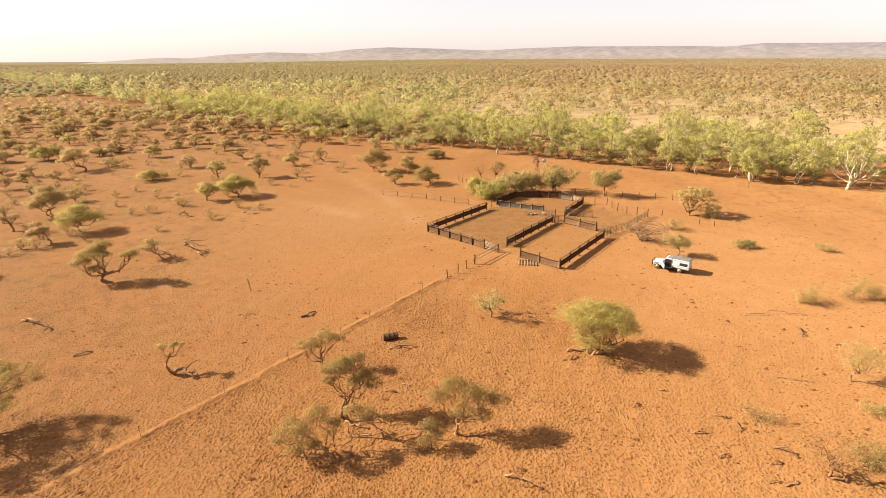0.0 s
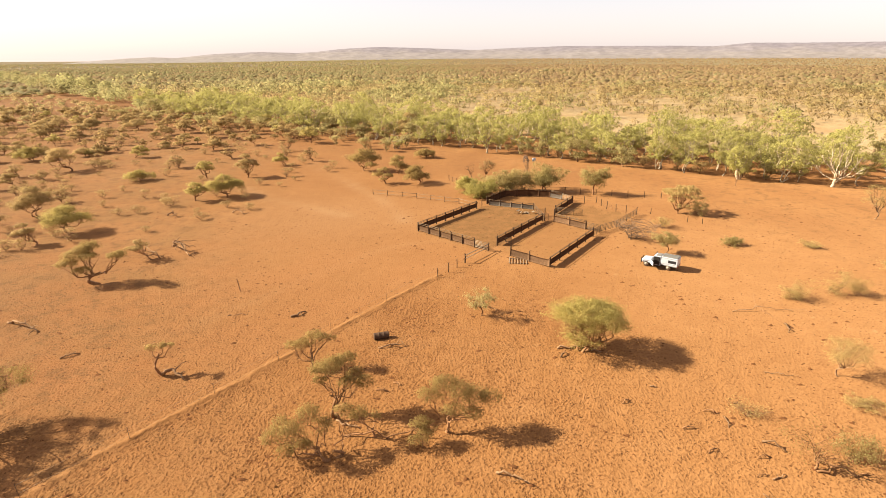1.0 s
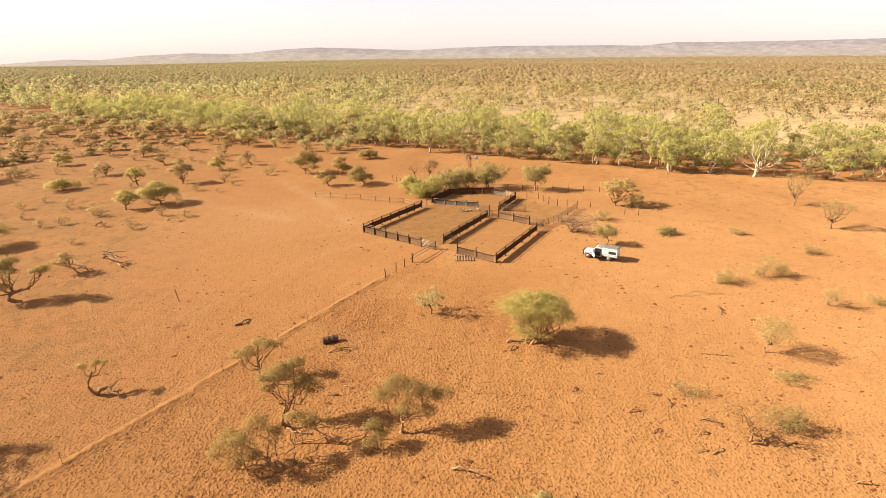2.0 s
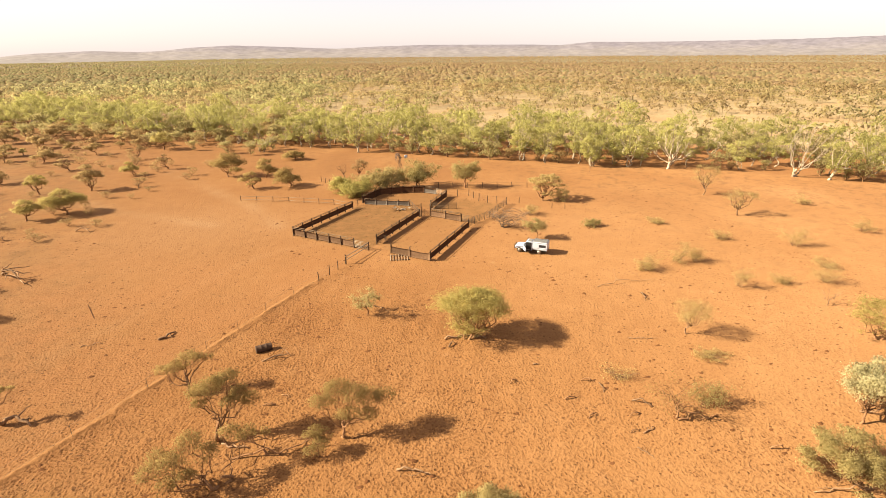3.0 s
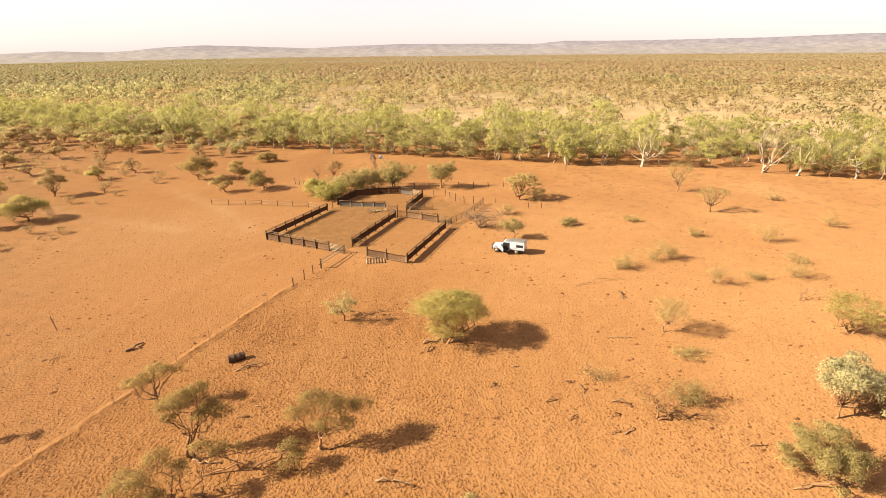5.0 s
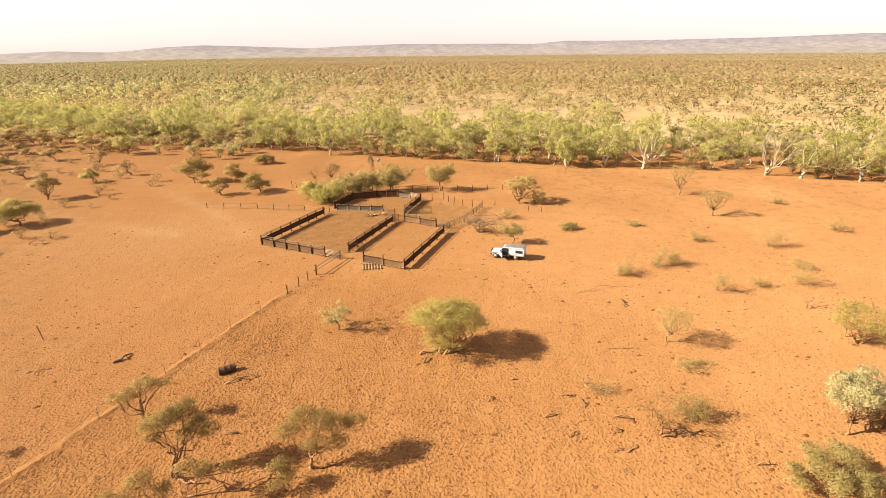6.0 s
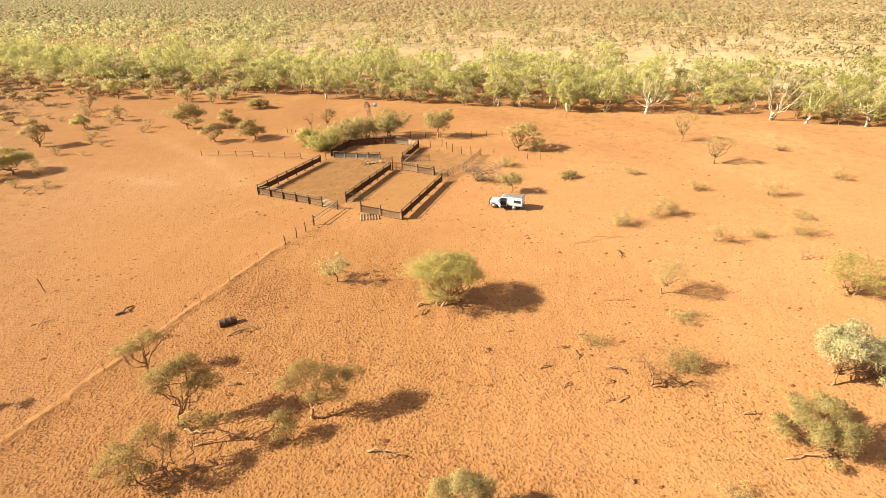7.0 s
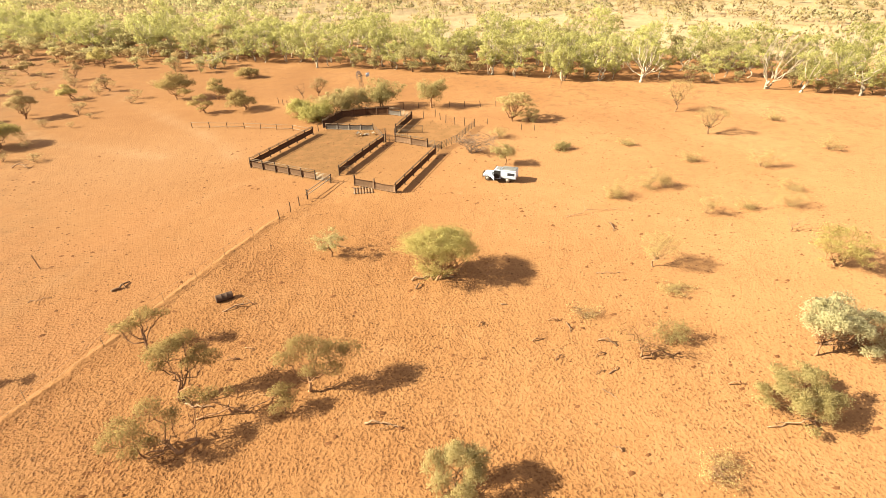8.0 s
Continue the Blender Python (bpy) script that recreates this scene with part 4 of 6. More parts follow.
plant("wattle_tree", "yellow-olive tree with a hollow drooping crown", "tree", 34.2, 120.4, M_OLIVE, M_BARK, 55, 8.8, 6.4,
      fork=0.28, limbs=8, subs=6, clumps=3, leaves=30, leaf=0.24, clump=0.55, flat=0.85, trunk=0.22, droop=1.0, hole=0.2)
snag(6.6, 138.2, 4.2, 4.0, 60, limbs=7, subs=6)
mulga(11.0, 140.5, 4.0, 4.4, 63, (0, 0), 7, M_BROWN, label="thin brown half-bare tree behind the yards", leaf=0.2, clump=0.5, hole=0.35, fork=0.2)
snag(71.0, 128.5, 4.0, 2.6, 62, trunk=0.07)

# trees at the edge of the clearing and on the open plain: kind, place, height, width, lean
SCRUB_A = [
    ("M", -105.8, 149.4, 6.6, 8.5, -1.8),
    ("G", -127.3, 165.2, 4.7, 8.1, -1.4),
    ("M", -138.2, 162.5, 3.5, 6.6, -0.6),
    ("B", -114.5, 141.9, 3.5, 6.3, -0.3),
    ("G", -98.7, 170.9, 4.0, 5.7, 1.9),
    ("M", -98.1, 189.9, 2.6, 4.9, -0.2),
    ("G", -79.2, 136.9, 3.1, 7.0, -0.2),
    ("G", -62.7, 139.6, 4.8, 5.3, -0.5),
    ("B", -76.2, 154.1, 3.8, 5.7, -1.3),
    ("B", -101.5, 155.1, 2.8, 7.4, -0.2),
    ("M", -116.2, 179.5, 2.6, 8.4, 0.5),
    ("M", -146.2, 178.7, 3.0, 5.5, 0.2),
    ("B", -112.3, 185.2, 2.5, 5.0, 0.3),
    ("B", -163.6, 209.7, 3.3, 6.6, 0.6),
    ("B", -141.0, 209.4, 3.2, 6.3, 0.7),
    ("M", -116.7, 174.1, 2.8, 6.0, -0.2),
]
SCRUB_B = [
    ("M", -158.8, 190.6, 3.0, 6.6, -0.4),
    ("B", -132.8, 179.7, 2.5, 4.7, -0.4),
    ("M", -79.9, 184.9, 3.7, 7.3, 1.3),
    ("B", -67.1, 168.6, 3.6, 5.2, -0.8),
    ("M", -52.7, 140.9, 6.1, 5.8, 0.3),
    ("G", -47.4, 157.4, 3.7, 4.7, -1.0),
    ("B", -52.9, 182.3, 4.6, 5.6, 0.5),
    ("G", -49.4, 199.6, 6.0, 7.4, 0.1),
    ("B", -41.2, 163.6, 4.3, 4.5, -0.0),
    ("D", -41.9, 140.9, 2.7, 4.0, -0.0),
    ("M", -47.8, 232.3, 4.5, 5.8, 0.7),
    ("O", -5.6, 168.1, 3.0, 6.6, -0.1),
    ("D", -32.6, 199.4, 2.3, 2.3, 0.1),
    ("M", -81.8, 104.1, 6.3, 7.0, -0.8),
    ("G", -69.8, 94.0, 5.3, 8.1, 0.4),
    ("B", -82.5, 93.3, 5.5, 5.3, -0.5),
]
SCRUB_C = [
    ("M", -70.8, 86.3, 4.0, 3.8, -1.4),
    ("M", -45.9, 79.5, 3.3, 3.5, -2.7),
    ("G", -55.9, 116.0, 4.4, 4.9, 0.6),
    ("G", -50.2, 119.6, 5.3, 7.6, -0.3),
    ("B", -85.2, 115.5, 3.0, 4.3, 0.1),
    ("B", -99.8, 121.2, 2.7, 3.2, 0.1),
    ("B", -109.9, 126.3, 3.5, 4.8, -0.1),
    ("M", -108.0, 130.5, 3.6, 4.3, -0.1),
    ("O", -22.6, 148.2, 6.3, 8.2, 0.5),
    ("O", -12.8, 145.1, 5.0, 5.1, 0.1),
    ("O", -14.7, 132.8, 4.2, 4.4, -0.6),
    ("O", -6.8, 132.8, 4.6, 5.9, -0.6),
    ("M", -81.5, 224.2, 6.6, 6.4, 0.4),
    ("M", -114.6, 221.5, 4.1, 8.0, 0.7),
    ("M", -174.5, 236.5, 4.4, 9.2, 0.5),
    ("B", -137.1, 221.8, 3.6, 9.5, 0.2),
]
SCRUB_D = [
    ("B", -188.1, 231.3, 3.6, 10.5, 0.2),
    ("M", -95.1, 198.9, 3.9, 6.8, -0.0),
    ("G", -81.5, 254.6, 5.6, 11.2, -1.1),
    ("M", -134.8, 239.5, 4.9, 10.2, -0.0),
    ("B", -176.2, 250.3, 4.3, 10.2, 0.3),
    ("M", -157.7, 243.8, 4.5, 9.7, 0.4),
    ("B", -94.8, 224.5, 3.7, 7.1, -0.2),
    ("B", -124.8, 144.1, 3.1, 5.4, -0.3),
    ("B", -105.7, 138.3, 2.7, 4.9, -0.0),
    ("M", -99.2, 248.7, 4.8, 9.4, 0.5),
    ("M", -13.0, 210.5, 10.2, 11.0, -0.4),
    ("M", -68.4, 250.1, 6.0, 11.0, 0.3),
    ("M", -95.9, 278.2, 5.6, 11.1, 0.3),
    ("M", -35.3, 220.2, 6.3, 8.3, -0.0),
    ("M", -58.9, 254.1, 5.6, 10.1, 0.3),
]
SCRUB_KINDS = {"M": ("mulga_tree", "olive mulga tree with dark crooked limbs and a flat crown"),
               "O": ("mulga_tree", "dark olive mulga tree with a dense spreading crown"),
               "G": ("wattle_tree", "small bright green tree at the edge of the scrub"),
               "B": ("scrub_tree", "thin grey-brown scrub tree with sparse foliage")}
LEAF_OF = {"M": M_SCRUB, "O": M_MULGA, "G": M_GREEN, "B": M_BROWN}
for k, (kind, x, y, h, w, ln) in enumerate(SCRUB_A + SCRUB_B + SCRUB_C + SCRUB_D):
    if kind == "D":
        snag(x, y, h, w, 900 + k, (ln, 0), trunk=0.1)
        continue
    near = max(0.0, min(1.0, (200 - y) / 100))
    name, label = SCRUB_KINDS[kind]
    cloud_tree(name, label, x, y, LEAF_OF[kind], 900 + k, h, w * (1.22 if kind == "O" else 1.08), M_TWIG if kind == "B" else M_BARK, pads=5 + k % 3, pad=0.27, depth=0.40 if kind in "MB" else 0.55,
               fork=0.22 + 0.03 * (k % 4), crook=0.09, lean=(ln, 0.0), trunk=0.13 + 0.012 * h, leaf=0.28 - 0.12 * near, cover={"B": 0.55, "O": 1.35}.get(kind, 1.5),
               subs=7 if kind == "B" else 4, twig=0.03, low=0.45, stems=1 + (k % 4 == 1), sides=5)

# fallen timber
log(-29.0, 46.2, -26.4, 45.3, 0.2, 96, "thick twisted fallen trunk beside a small mulga", 0.6, 4)
log(-19.3, 59.0, -17.8, 60.6, 0.16, 70, "dark fallen log on red soil", 0.1, 1)
log(-53.6, 57.8, -48.2, 55.4, 0.14, 71, "twisted dead branch on red soil", 0.5, 5)
log(-41.6, 49.4, -40.2, 50.6, 0.10, 72, "short fallen branch on red soil", 0.15, 2)
log(26.3, 35.9, 27.6, 34.6, 0.09, 73, "arched bleached branch on red soil", 0.35, 1)
log(3.7, 32.4, 6.0, 31.3, 0.10, 74, "bleached forked branch on red soil", 0.25, 2)
log(12.2, 49.4, 13.0, 50.3, 0.10, 75, "crooked dark log beside a shrub", 0.25, 1)
log(12.2, 51.2, 16.8, 50.4, 0.13, 76, "pale dead limb under a wattle", 0.25, 4)
log(32.3, 46.4, 34.9, 45.7, 0.05, 77, "thin dry stick on red soil", 0.05, 1)
log(36.0, 60.2, 43.7, 60.1, 0.05, 78, "long thin fallen sapling", 0.15, 4)
log(40.6, 56.9, 39.7, 54.6, 0.09, 79, "short dark log on red soil", 0.2, 2)
log(24.7, 31.6, 26.0, 32.1, 0.07, 80, "thin crooked branch on red soil", 0.12, 1)
log(24.7, 39.1, 24.4, 37.7, 0.07, 81, "short dark stick on red soil", 0.08, 1)
log(-7.6, 51.4, -4.6, 51.9, 0.09, 82, "dead branch with side limbs on red soil", 0.35, 5)
log(-9.9, 38.9, -7.7, 37.8, 0.11, 84, "short pale fallen mulga limb", 0.12, 2)
log(-9.0, 36.8, -2.4, 38.0, 0.08, 85, "thin fallen mulga limb", 0.3, 4, M_BARK)
log(28.6, 32.4, 32.4, 32.0, 0.11, 86, "dark fallen limb under a sparse mulga", 0.25, 5, M_BARK)
log(37.5, 22.0, 33.0, 22.8, 0.09, 87, "pale dead limb under a shrub", 0.25, 4)
log(-46.5, 85.8, -41.7, 81.1, 0.19, 88, "twisted dead tree fallen on red soil", 1.3, 9)
log(-51.9, 84.3, -45.7, 79.8, 0.11, 89, "leaning dead limb with broken side branches", 1.3, 8)
log(-56.5, 104.5, -54.0, 103.4, 0.15, 90, "dead stump with broken limbs", 0.8, 5)
log(-44.0, 106.5, -41.2, 105.2, 0.14, 91, "heap of dead branches", 0.5, 6)
log(3.9, 63.0, 6.6, 61.0, 0.08, 92, "thin dead branch under a small wattle", 0.3, 4)
log(45.0, 29.5, 50.5, 26.8, 0.09, 93, "dead limb under a pale wattle", 0.3, 4)
log(23.2, 30.2, 23.8, 28.6, 0.05, 94, "thin dry stick on red soil", 0.05, 1)
log(19.8, 44.0, 20.4, 43.8, 0.09, 95, "short dark stump piece on red soil", 0.05, 0)


for k, (x, y, r, arch, forks) in enumerate(((20.9, 37.6, 0.09, 0.25, 3), (23.7, 39.9, 0.09, 0.3, 3), (26.7, 40.9, 0.08, 0.25, 3), (21.7, 34.8, 0.07, 0.2, 3), (25.4, 34.0, 0.07, 0.25, 3),
                                            (34.1, 27.3, 0.08, 0.4, 3), (21.0, 24.4, 0.09, 0.2, 4), (16.6, 41.5, 0.08, 0.2, 2), (24.2, 32.0, 0.05, 0.15, 1), (-6.4, 43.4, 0.08, 0.2, 4),
                                            (-5.0, 44.5, 0.07, 0.15, 3), (-12.0, 36.0, 0.06, 0.15, 3))):
    a, ln = k * 2.4, 0.55 + 0.12 * (k % 4)
    log(x - ln * math.cos(a), y - 0.4 * ln * math.sin(a), x + ln * math.cos(a), y + 0.4 * ln * math.sin(a), r * 0.9, 600 + k, "small broken dark branch on trampled soil", arch, forks, M_BARK)


log(-27.4, 59.4, -25.2, 59.8, 0.06, 631, "thin pale fallen stick on red soil", 0.06, 2)


# ---- scrub on the open side of the creek ----
def scatter(n, box, ok, gap, seed):
    """Points in a box that pass ok(x, y), no two nearer than gap."""
    rng = np.random.default_rng(seed)
    got = np.empty((0, 2))
    for _ in range(60 * n):
        if len(got) >= n:
            break
        p = np.array([rng.uniform(box[0], box[1]), rng.uniform(box[2], box[3])])
        if ok(*p) and (not len(got) or np.min(np.sum((got - p) ** 2, 1)) > gap * gap * rng.uniform(0.3, 1.6)):
            got = np.vstack([got, p])
    return got


CLEARING = np.array([(-95, 40), (-80, 74), (-63, 88), (-56, 100), (-47, 116), (-44, 137), (-38, 160), (-36, 185), (-24, 196)], float)


def in_scrub(x, y):
    c = float(beyond_creek(x, y))
    if c > -8 or math.hypot(x, y) < 205 or abs(math.degrees(math.atan2(x, y))) > 50:
        return False
    return float(line_side(CLEARING, x, y)) < 0 if y < 196 else x < -15


def spread_copies(protos, places, seed, lo, hi, m_tilt=4):
    """Copies of prototype plants at the places, each turned, sized and tilted a little differently."""
    rng = np.random.default_rng(seed)
    for k, (x, y) in enumerate(places):
        s = rng.uniform(lo, hi)
        m = Matrix.Translation((x, y, float(ground_z(x, y)))) @ turn_z(rng.uniform(0, 360)) @ Matrix.Rotation(radians(rng.normal(0, m_tilt)), 4, "X")
        m = m @ Matrix.Diagonal((s * rng.uniform(0.85, 1.15), s * rng.uniform(0.85, 1.15), s * rng.uniform(0.85, 1.1), 1))
        copy_thing(protos[k % len(protos)], m)


SC = dict(group="scrub trees on the open plain", pads=5, pad=0.28, fork=0.25, leaf=0.42, twig=0.035, sides=4, subs=2, low=0.45, trunk=0.16)
spots = scatter(230, (-330, -15, 90, 330), in_scrub, 6.0, 200)
protos = []
for k, (x, y) in enumerate(spots[:8]):
    if k < 4:
        protos.append(cloud_tree("mulga_tree", "olive-brown mulga scrub tree with a flat open crown", x, y, M_SCRUB, 300 + k, 4.2 + 0.4 * k, 6.6 + 0.6 * k, lean=(0.4, -0.3), cover=1.5, **SC))
    elif k < 7:
        protos.append(cloud_tree("scrub_tree", "thin brown scrub tree of fine fanning twigs", x, y, M_BROWN, 300 + k, 3.6 + 0.4 * (k - 4), 6.0 + 0.6 * (k - 4), M_TWIG, cover=0.8, **SC))
    else:
        protos.append(cloud_tree("wattle_tree", "low green scrub tree", x, y, M_GREEN, 300 + k, 4.0, 6.0, cover=1.5, **SC))
mixrow = [protos[j] for j in (0, 4, 1, 2, 5, 3, 0, 6, 1, 7, 2, 4, 3)]
spread_copies(mixrow, spots[8:], 201, 0.5, 1.15)


def in_low(x, y):
    c = float(beyond_creek(x, y))
    s = float(line_side(CLEARING, x, y)) if y < 196 else -5.0
    return c < -8 and y > 80 and -75 < s < 9 and abs(math.degrees(math.atan2(x, y))) < 46


low = scatter(170, (-170, -20, 80, 240), in_low, 2.8, 205)
protos = []
for k, (x, y) in enumerate(low[:4]):
    dry = k != 2
    protos.append(plant("shrub", "low brown twiggy shrub on red soil" if dry else "low olive shrub on red soil", "shrub", x, y, M_BROWN if dry else M_SCRUB, M_TWIG, 320 + k,
                        1.5 + 0.2 * k, 3.0 + 0.4 * k, fork=0.12, limbs=6, subs=3, clumps=3, leaves=7, leaf=0.2, clump=0.35, flat=0.7, trunk=0.06, dome=0.6, pad=0.4, hole=0.15, twig=0.015,
                        thick=1.0, fine=False, sides=4, group="low shrubs at the edge of the scrub"))
spread_copies(protos, low[4:], 206, 0.5, 1.15, 6)

# ---- river gums along the creek ----
GU = dict(thick=0.97, fine=False, sides=5, group="river gums along the creek")


def in_gums(x, y):
    c = float(beyond_creek(x, y))
    return 1.0 < c < 44 and abs(math.degrees(math.atan2(x, y))) < 66


spots = scatter(285, (-190, 175, 40, 345), in_gums, 6.3, 210)
protos = []
for k, (x, y) in enumerate(spots[:7]):
    hh = (12.0, 13.5, 10.5, 14.0, 11.0, 9.0, 7.0)[k]
    small = k >= 5
    protos.append(plant("gum_tree" if not small else "creek_tree",
                        "tall river gum with pale bark and bright green leaves" if not small else "grey-olive tree under the creek gums", "tree", x, y,
                        M_GUM if not small else M_GREY, M_WHITE_BARK if not small else M_TWIG, 400 + k, hh, (10.5, 11.5, 10.5, 11.0, 10.5, 9.0, 8.5)[k],
                        lean=((0.8, 0.3), (-0.9, 0.5), (0.2, -0.8), (1.2, 0.2), (-0.5, -0.6), (0, 0), (0.4, 0.2))[k],
                        fork=0.26 if not small else 0.22, limbs=7, subs=6, clumps=4, leaves=24 if not small else 16, leaf=0.34 if not small else 0.42, clump=0.60, flat=(0.7, 0.8, 0.66, 0.76, 0.7, 0.8, 0.8)[k], trunk=0.24 if not small else 0.2,
                        stems=(1, 2, 1, 2, 3, 2, 2)[k], droop=0.9, hole=0.22, twig=0.035, slim=0.55, dome=0.3, **GU))
OLD = dict(fork=0.28, limbs=6, subs=6, clumps=3, leaves=34, leaf=0.32, clump=0.55, flat=0.8, droop=0.9, twig=0.05, **GU)
for x, y, h, w, sd, tr, st, ln, hl, lab in (
        (13.9, 176.6, 11.0, 8.5, 452, 0.36, 2, (-0.8, 0.3), 0.2, "river gum with a leaning pale forked trunk"),
        (-16.5, 185.6, 6.5, 10.0, 453, 0.42, 3, (0.5, 0.0), 0.82, "half-fallen river gum with bare white limbs"),
        (75.5, 135.8, 10.5, 9.5, 454, 0.36, 2, (0.4, 0.3), 0.25, "river gum with a pale forked trunk"),
        (61.3, 151.3, 12.0, 11.0, 455, 0.36, 1, (0.4, 0.3), 0.2, "tall river gum with a pale trunk"),
        (134.0, 97.6, 11.0, 10.0, 456, 0.45, 2, (0.6, 0.3), 0.3, "river gum with several pale trunks"),
        (123.0, 104.6, 9.0, 8.0, 457, 0.32, 1, (2.2, -1.4), 0.25, "slender leaning river gum with a pale trunk")):
    plant("gum_tree", lab, "tree", x, y, M_GUM, M_WHITE_BARK, sd, h, w, trunk=tr, stems=st, lean=ln, hole=hl, **OLD)
# two old white gums in the front row; clouds of foliage as (across, deep, up, size)
cloud_tree("gum_tree", "old river gum with a thick white forked trunk", 93.5, 127.0, M_GUM, 450, 11.5, 11.0, M_WHITE_BARK, group="river gums along the creek", spin=-36, fork=0.2, crook=0.05,
           trunk=0.33, lean=(0.8, 0.0), leaf=0.3, cover=1.3, depth=0.6, subs=4, twig=0.05, droop=0.9, wob=0.05,
           layout=((-0.30, 0.1, 0.62, 0.15), (-0.16, 0.0, 0.84, 0.16), (0.02, 0.15, 0.93, 0.15), (0.20, 0.1, 0.80, 0.15), (0.40, 0.0, 0.66, 0.14), (0.50, 0.05, 0.44, 0.09), (0.26, 0.12, 0.58, 0.11), (-0.38, 0.1, 0.44, 0.11)))
cloud_tree("gum_tree", "old river gum with many tall white limbs and thin foliage", 118.2, 110.2, M_GUM, 451, 13.8, 11.5, M_WHITE_BARK, group="river gums along the creek", spin=-47, fork=0.16, crook=0.015,
           trunk=0.46, lean=(1.4, 0.0), leaf=0.3, cover=1.2, depth=0.55, subs=5, twig=0.05, droop=0.9, stems=3, wob=0.05,
           layout=((-0.10, 0.1, 0.78, 0.11), (0.00, 0.0, 0.96, 0.12), (0.10, 0.1, 0.86, 0.12), (0.22, 0.0, 0.94, 0.11), (0.36, 0.1, 0.80, 0.12), (0.56, 0.0, 0.84, 0.10), (0.66, 0.05, 0.72, 0.10), (-0.18, 0.1, 0.56, 0.10), (0.46, -0.05, 0.58, 0.10)))


def open_front(p):
    return all(math.hypot(p[0] - x, p[1] - y) > 6.0 for x, y in ((93.5, 127.0), (118.2, 110.2), (96.0, 123.0)))


mixrow = [protos[j] for j in (0, 1, 2, 3, 4, 0, 5, 1, 2, 3, 6, 4)]
spread_copies(mixrow, [p for p in spots[7:] if open_front(p)], 211, 0.6, 1.12, 5)
low = scatter(105, (-210, 165, 60, 330), lambda x, y: (1.5 if x > -10 else -18) < float(beyond_creek(x, y)) < (9 if x > -10 else 4), 5.0, 215)
protos = []
for k, (x, y) in enumerate(low[:3]):
    protos.append(plant("creek_tree", "small grey-olive tree beside the creek", "tree", x, y, M_GREY if k else M_SCRUB, M_TWIG, 480 + k, 3.2 + 0.6 * k, 4.6 + 0.5 * k, fork=0.15, limbs=8, subs=4, clumps=2,
                        leaves=14, leaf=0.34, clump=0.5, flat=0.7, trunk=0.12, dome=0.6, pad=0.5, hole=0.1, twig=0.02, **GU))
spread_copies(protos, [p for p in low[3:] if open_front(p)], 216, 0.6, 1.2, 5)


# ---- far woods ----
def far_woods(name, label, n, r0, r1, seed, leaves, leaf, hmax, ok, tone, stem=True, wide=(0.6, 1.05)):
    rng = np.random.default_rng(seed)
    az = np.radians(rng.uniform(-52, 68, n))
    r = np.sqrt(rng.uniform(r0 ** 2, r1 ** 2, n))
    x, y = r * np.sin(az), r * np.cos(az)
    keep = ok(x, y, rng.uniform(0, 1, n))
    x, y = x[keep], y[keep]
    n = len(x)
    green = tone(x, y)
    h = hmax * rng.uniform(0.45, 1.0, n) * (1 + 0.5 * (green > 0.75))
    h = h * np.where(rng.uniform(0, 1, n) > 0.84, 1.55, 0.92) * np.where(beyond_creek(x, y) < 0, 0.7, 1.0)
    w = h * rng.uniform(*wide, n)
    base = ground_z(x, y)
    u = rng.normal(size=(n, leaves, 3))
    u /= np.linalg.norm(u, axis=2)[:, :, None]
    u *= rng.uniform(0.35, 1.0, (n, leaves, 1)) ** 0.6
    c = np.stack([x[:, None] + u[:, :, 0] * w[:, None], y[:, None] + u[:, :, 1] * w[:, None], base[:, None] + h[:, None] * (0.62 + 0.36 * u[:, :, 2])], 2)
    g = Geo()
    size = np.repeat(leaf * (0.35 + 0.15 * h), leaves)[:, None]
    g.leaves(c.reshape(-1, 3), (u * (0.7, 0.7, 0.6) + (0, 0, 0.9)).reshape(-1, 3), size * 1.25, size, rng, 0.0, 3.0)
    tint = np.repeat(np.clip(green + rng.normal(0, 0.13, n), 0, 1), leaves * 3)
    if stem:
        t = np.stack([x, y, base], 1)
        k = np.array([(-0.12, 0, -0.3), (0.12, 0, -0.3), (0.05, 0.05, 0.6), (-0.05, 0.05, 0.6)])
        sv = t[:, None] + k[None] * np.stack([np.ones(n), np.ones(n), h], 1)[:, None]
        g.add(sv.reshape(-1, 3), np.arange(4 * n).reshape(-1, 4))
        g.nrm.append(np.tile((0, -1.0, 0), (4 * n, 1)))
        tint = np.concatenate([tint, np.zeros(4 * n)])
    tagged(new(name, g.mesh(name, M_FAR_LEAF, tint=tint)), label, "woodland", kind="stuff")


def tone_of(x, y):
    c = beyond_creek(x, y)
    return np.clip(0.42 + 0.20 * wave(x, y, 150, 51) + 0.22 * wave(x, y, 48, 57) + 0.12 * np.exp(-((c - 22) / 26) ** 2) * (x < -60) - 0.25 * smooth(500, 1500, np.hypot(x, y)) * smooth(-300, 300, x) + 0.22 * (c < 0) + 0.34 * smooth(30, 150, c) * smooth(160, -120, x), 0, 1)


def ok_near(x, y, u):
    c = beyond_creek(x, y)
    open_grass = 0.5 + 0.5 * wave(x, y, 90, 52)
    far_bank = (c > 46) & (u < 0.15 + 0.60 * open_grass * smooth(60, 260, c) + 0.45 * smooth(60, -60, x))
    return far_bank


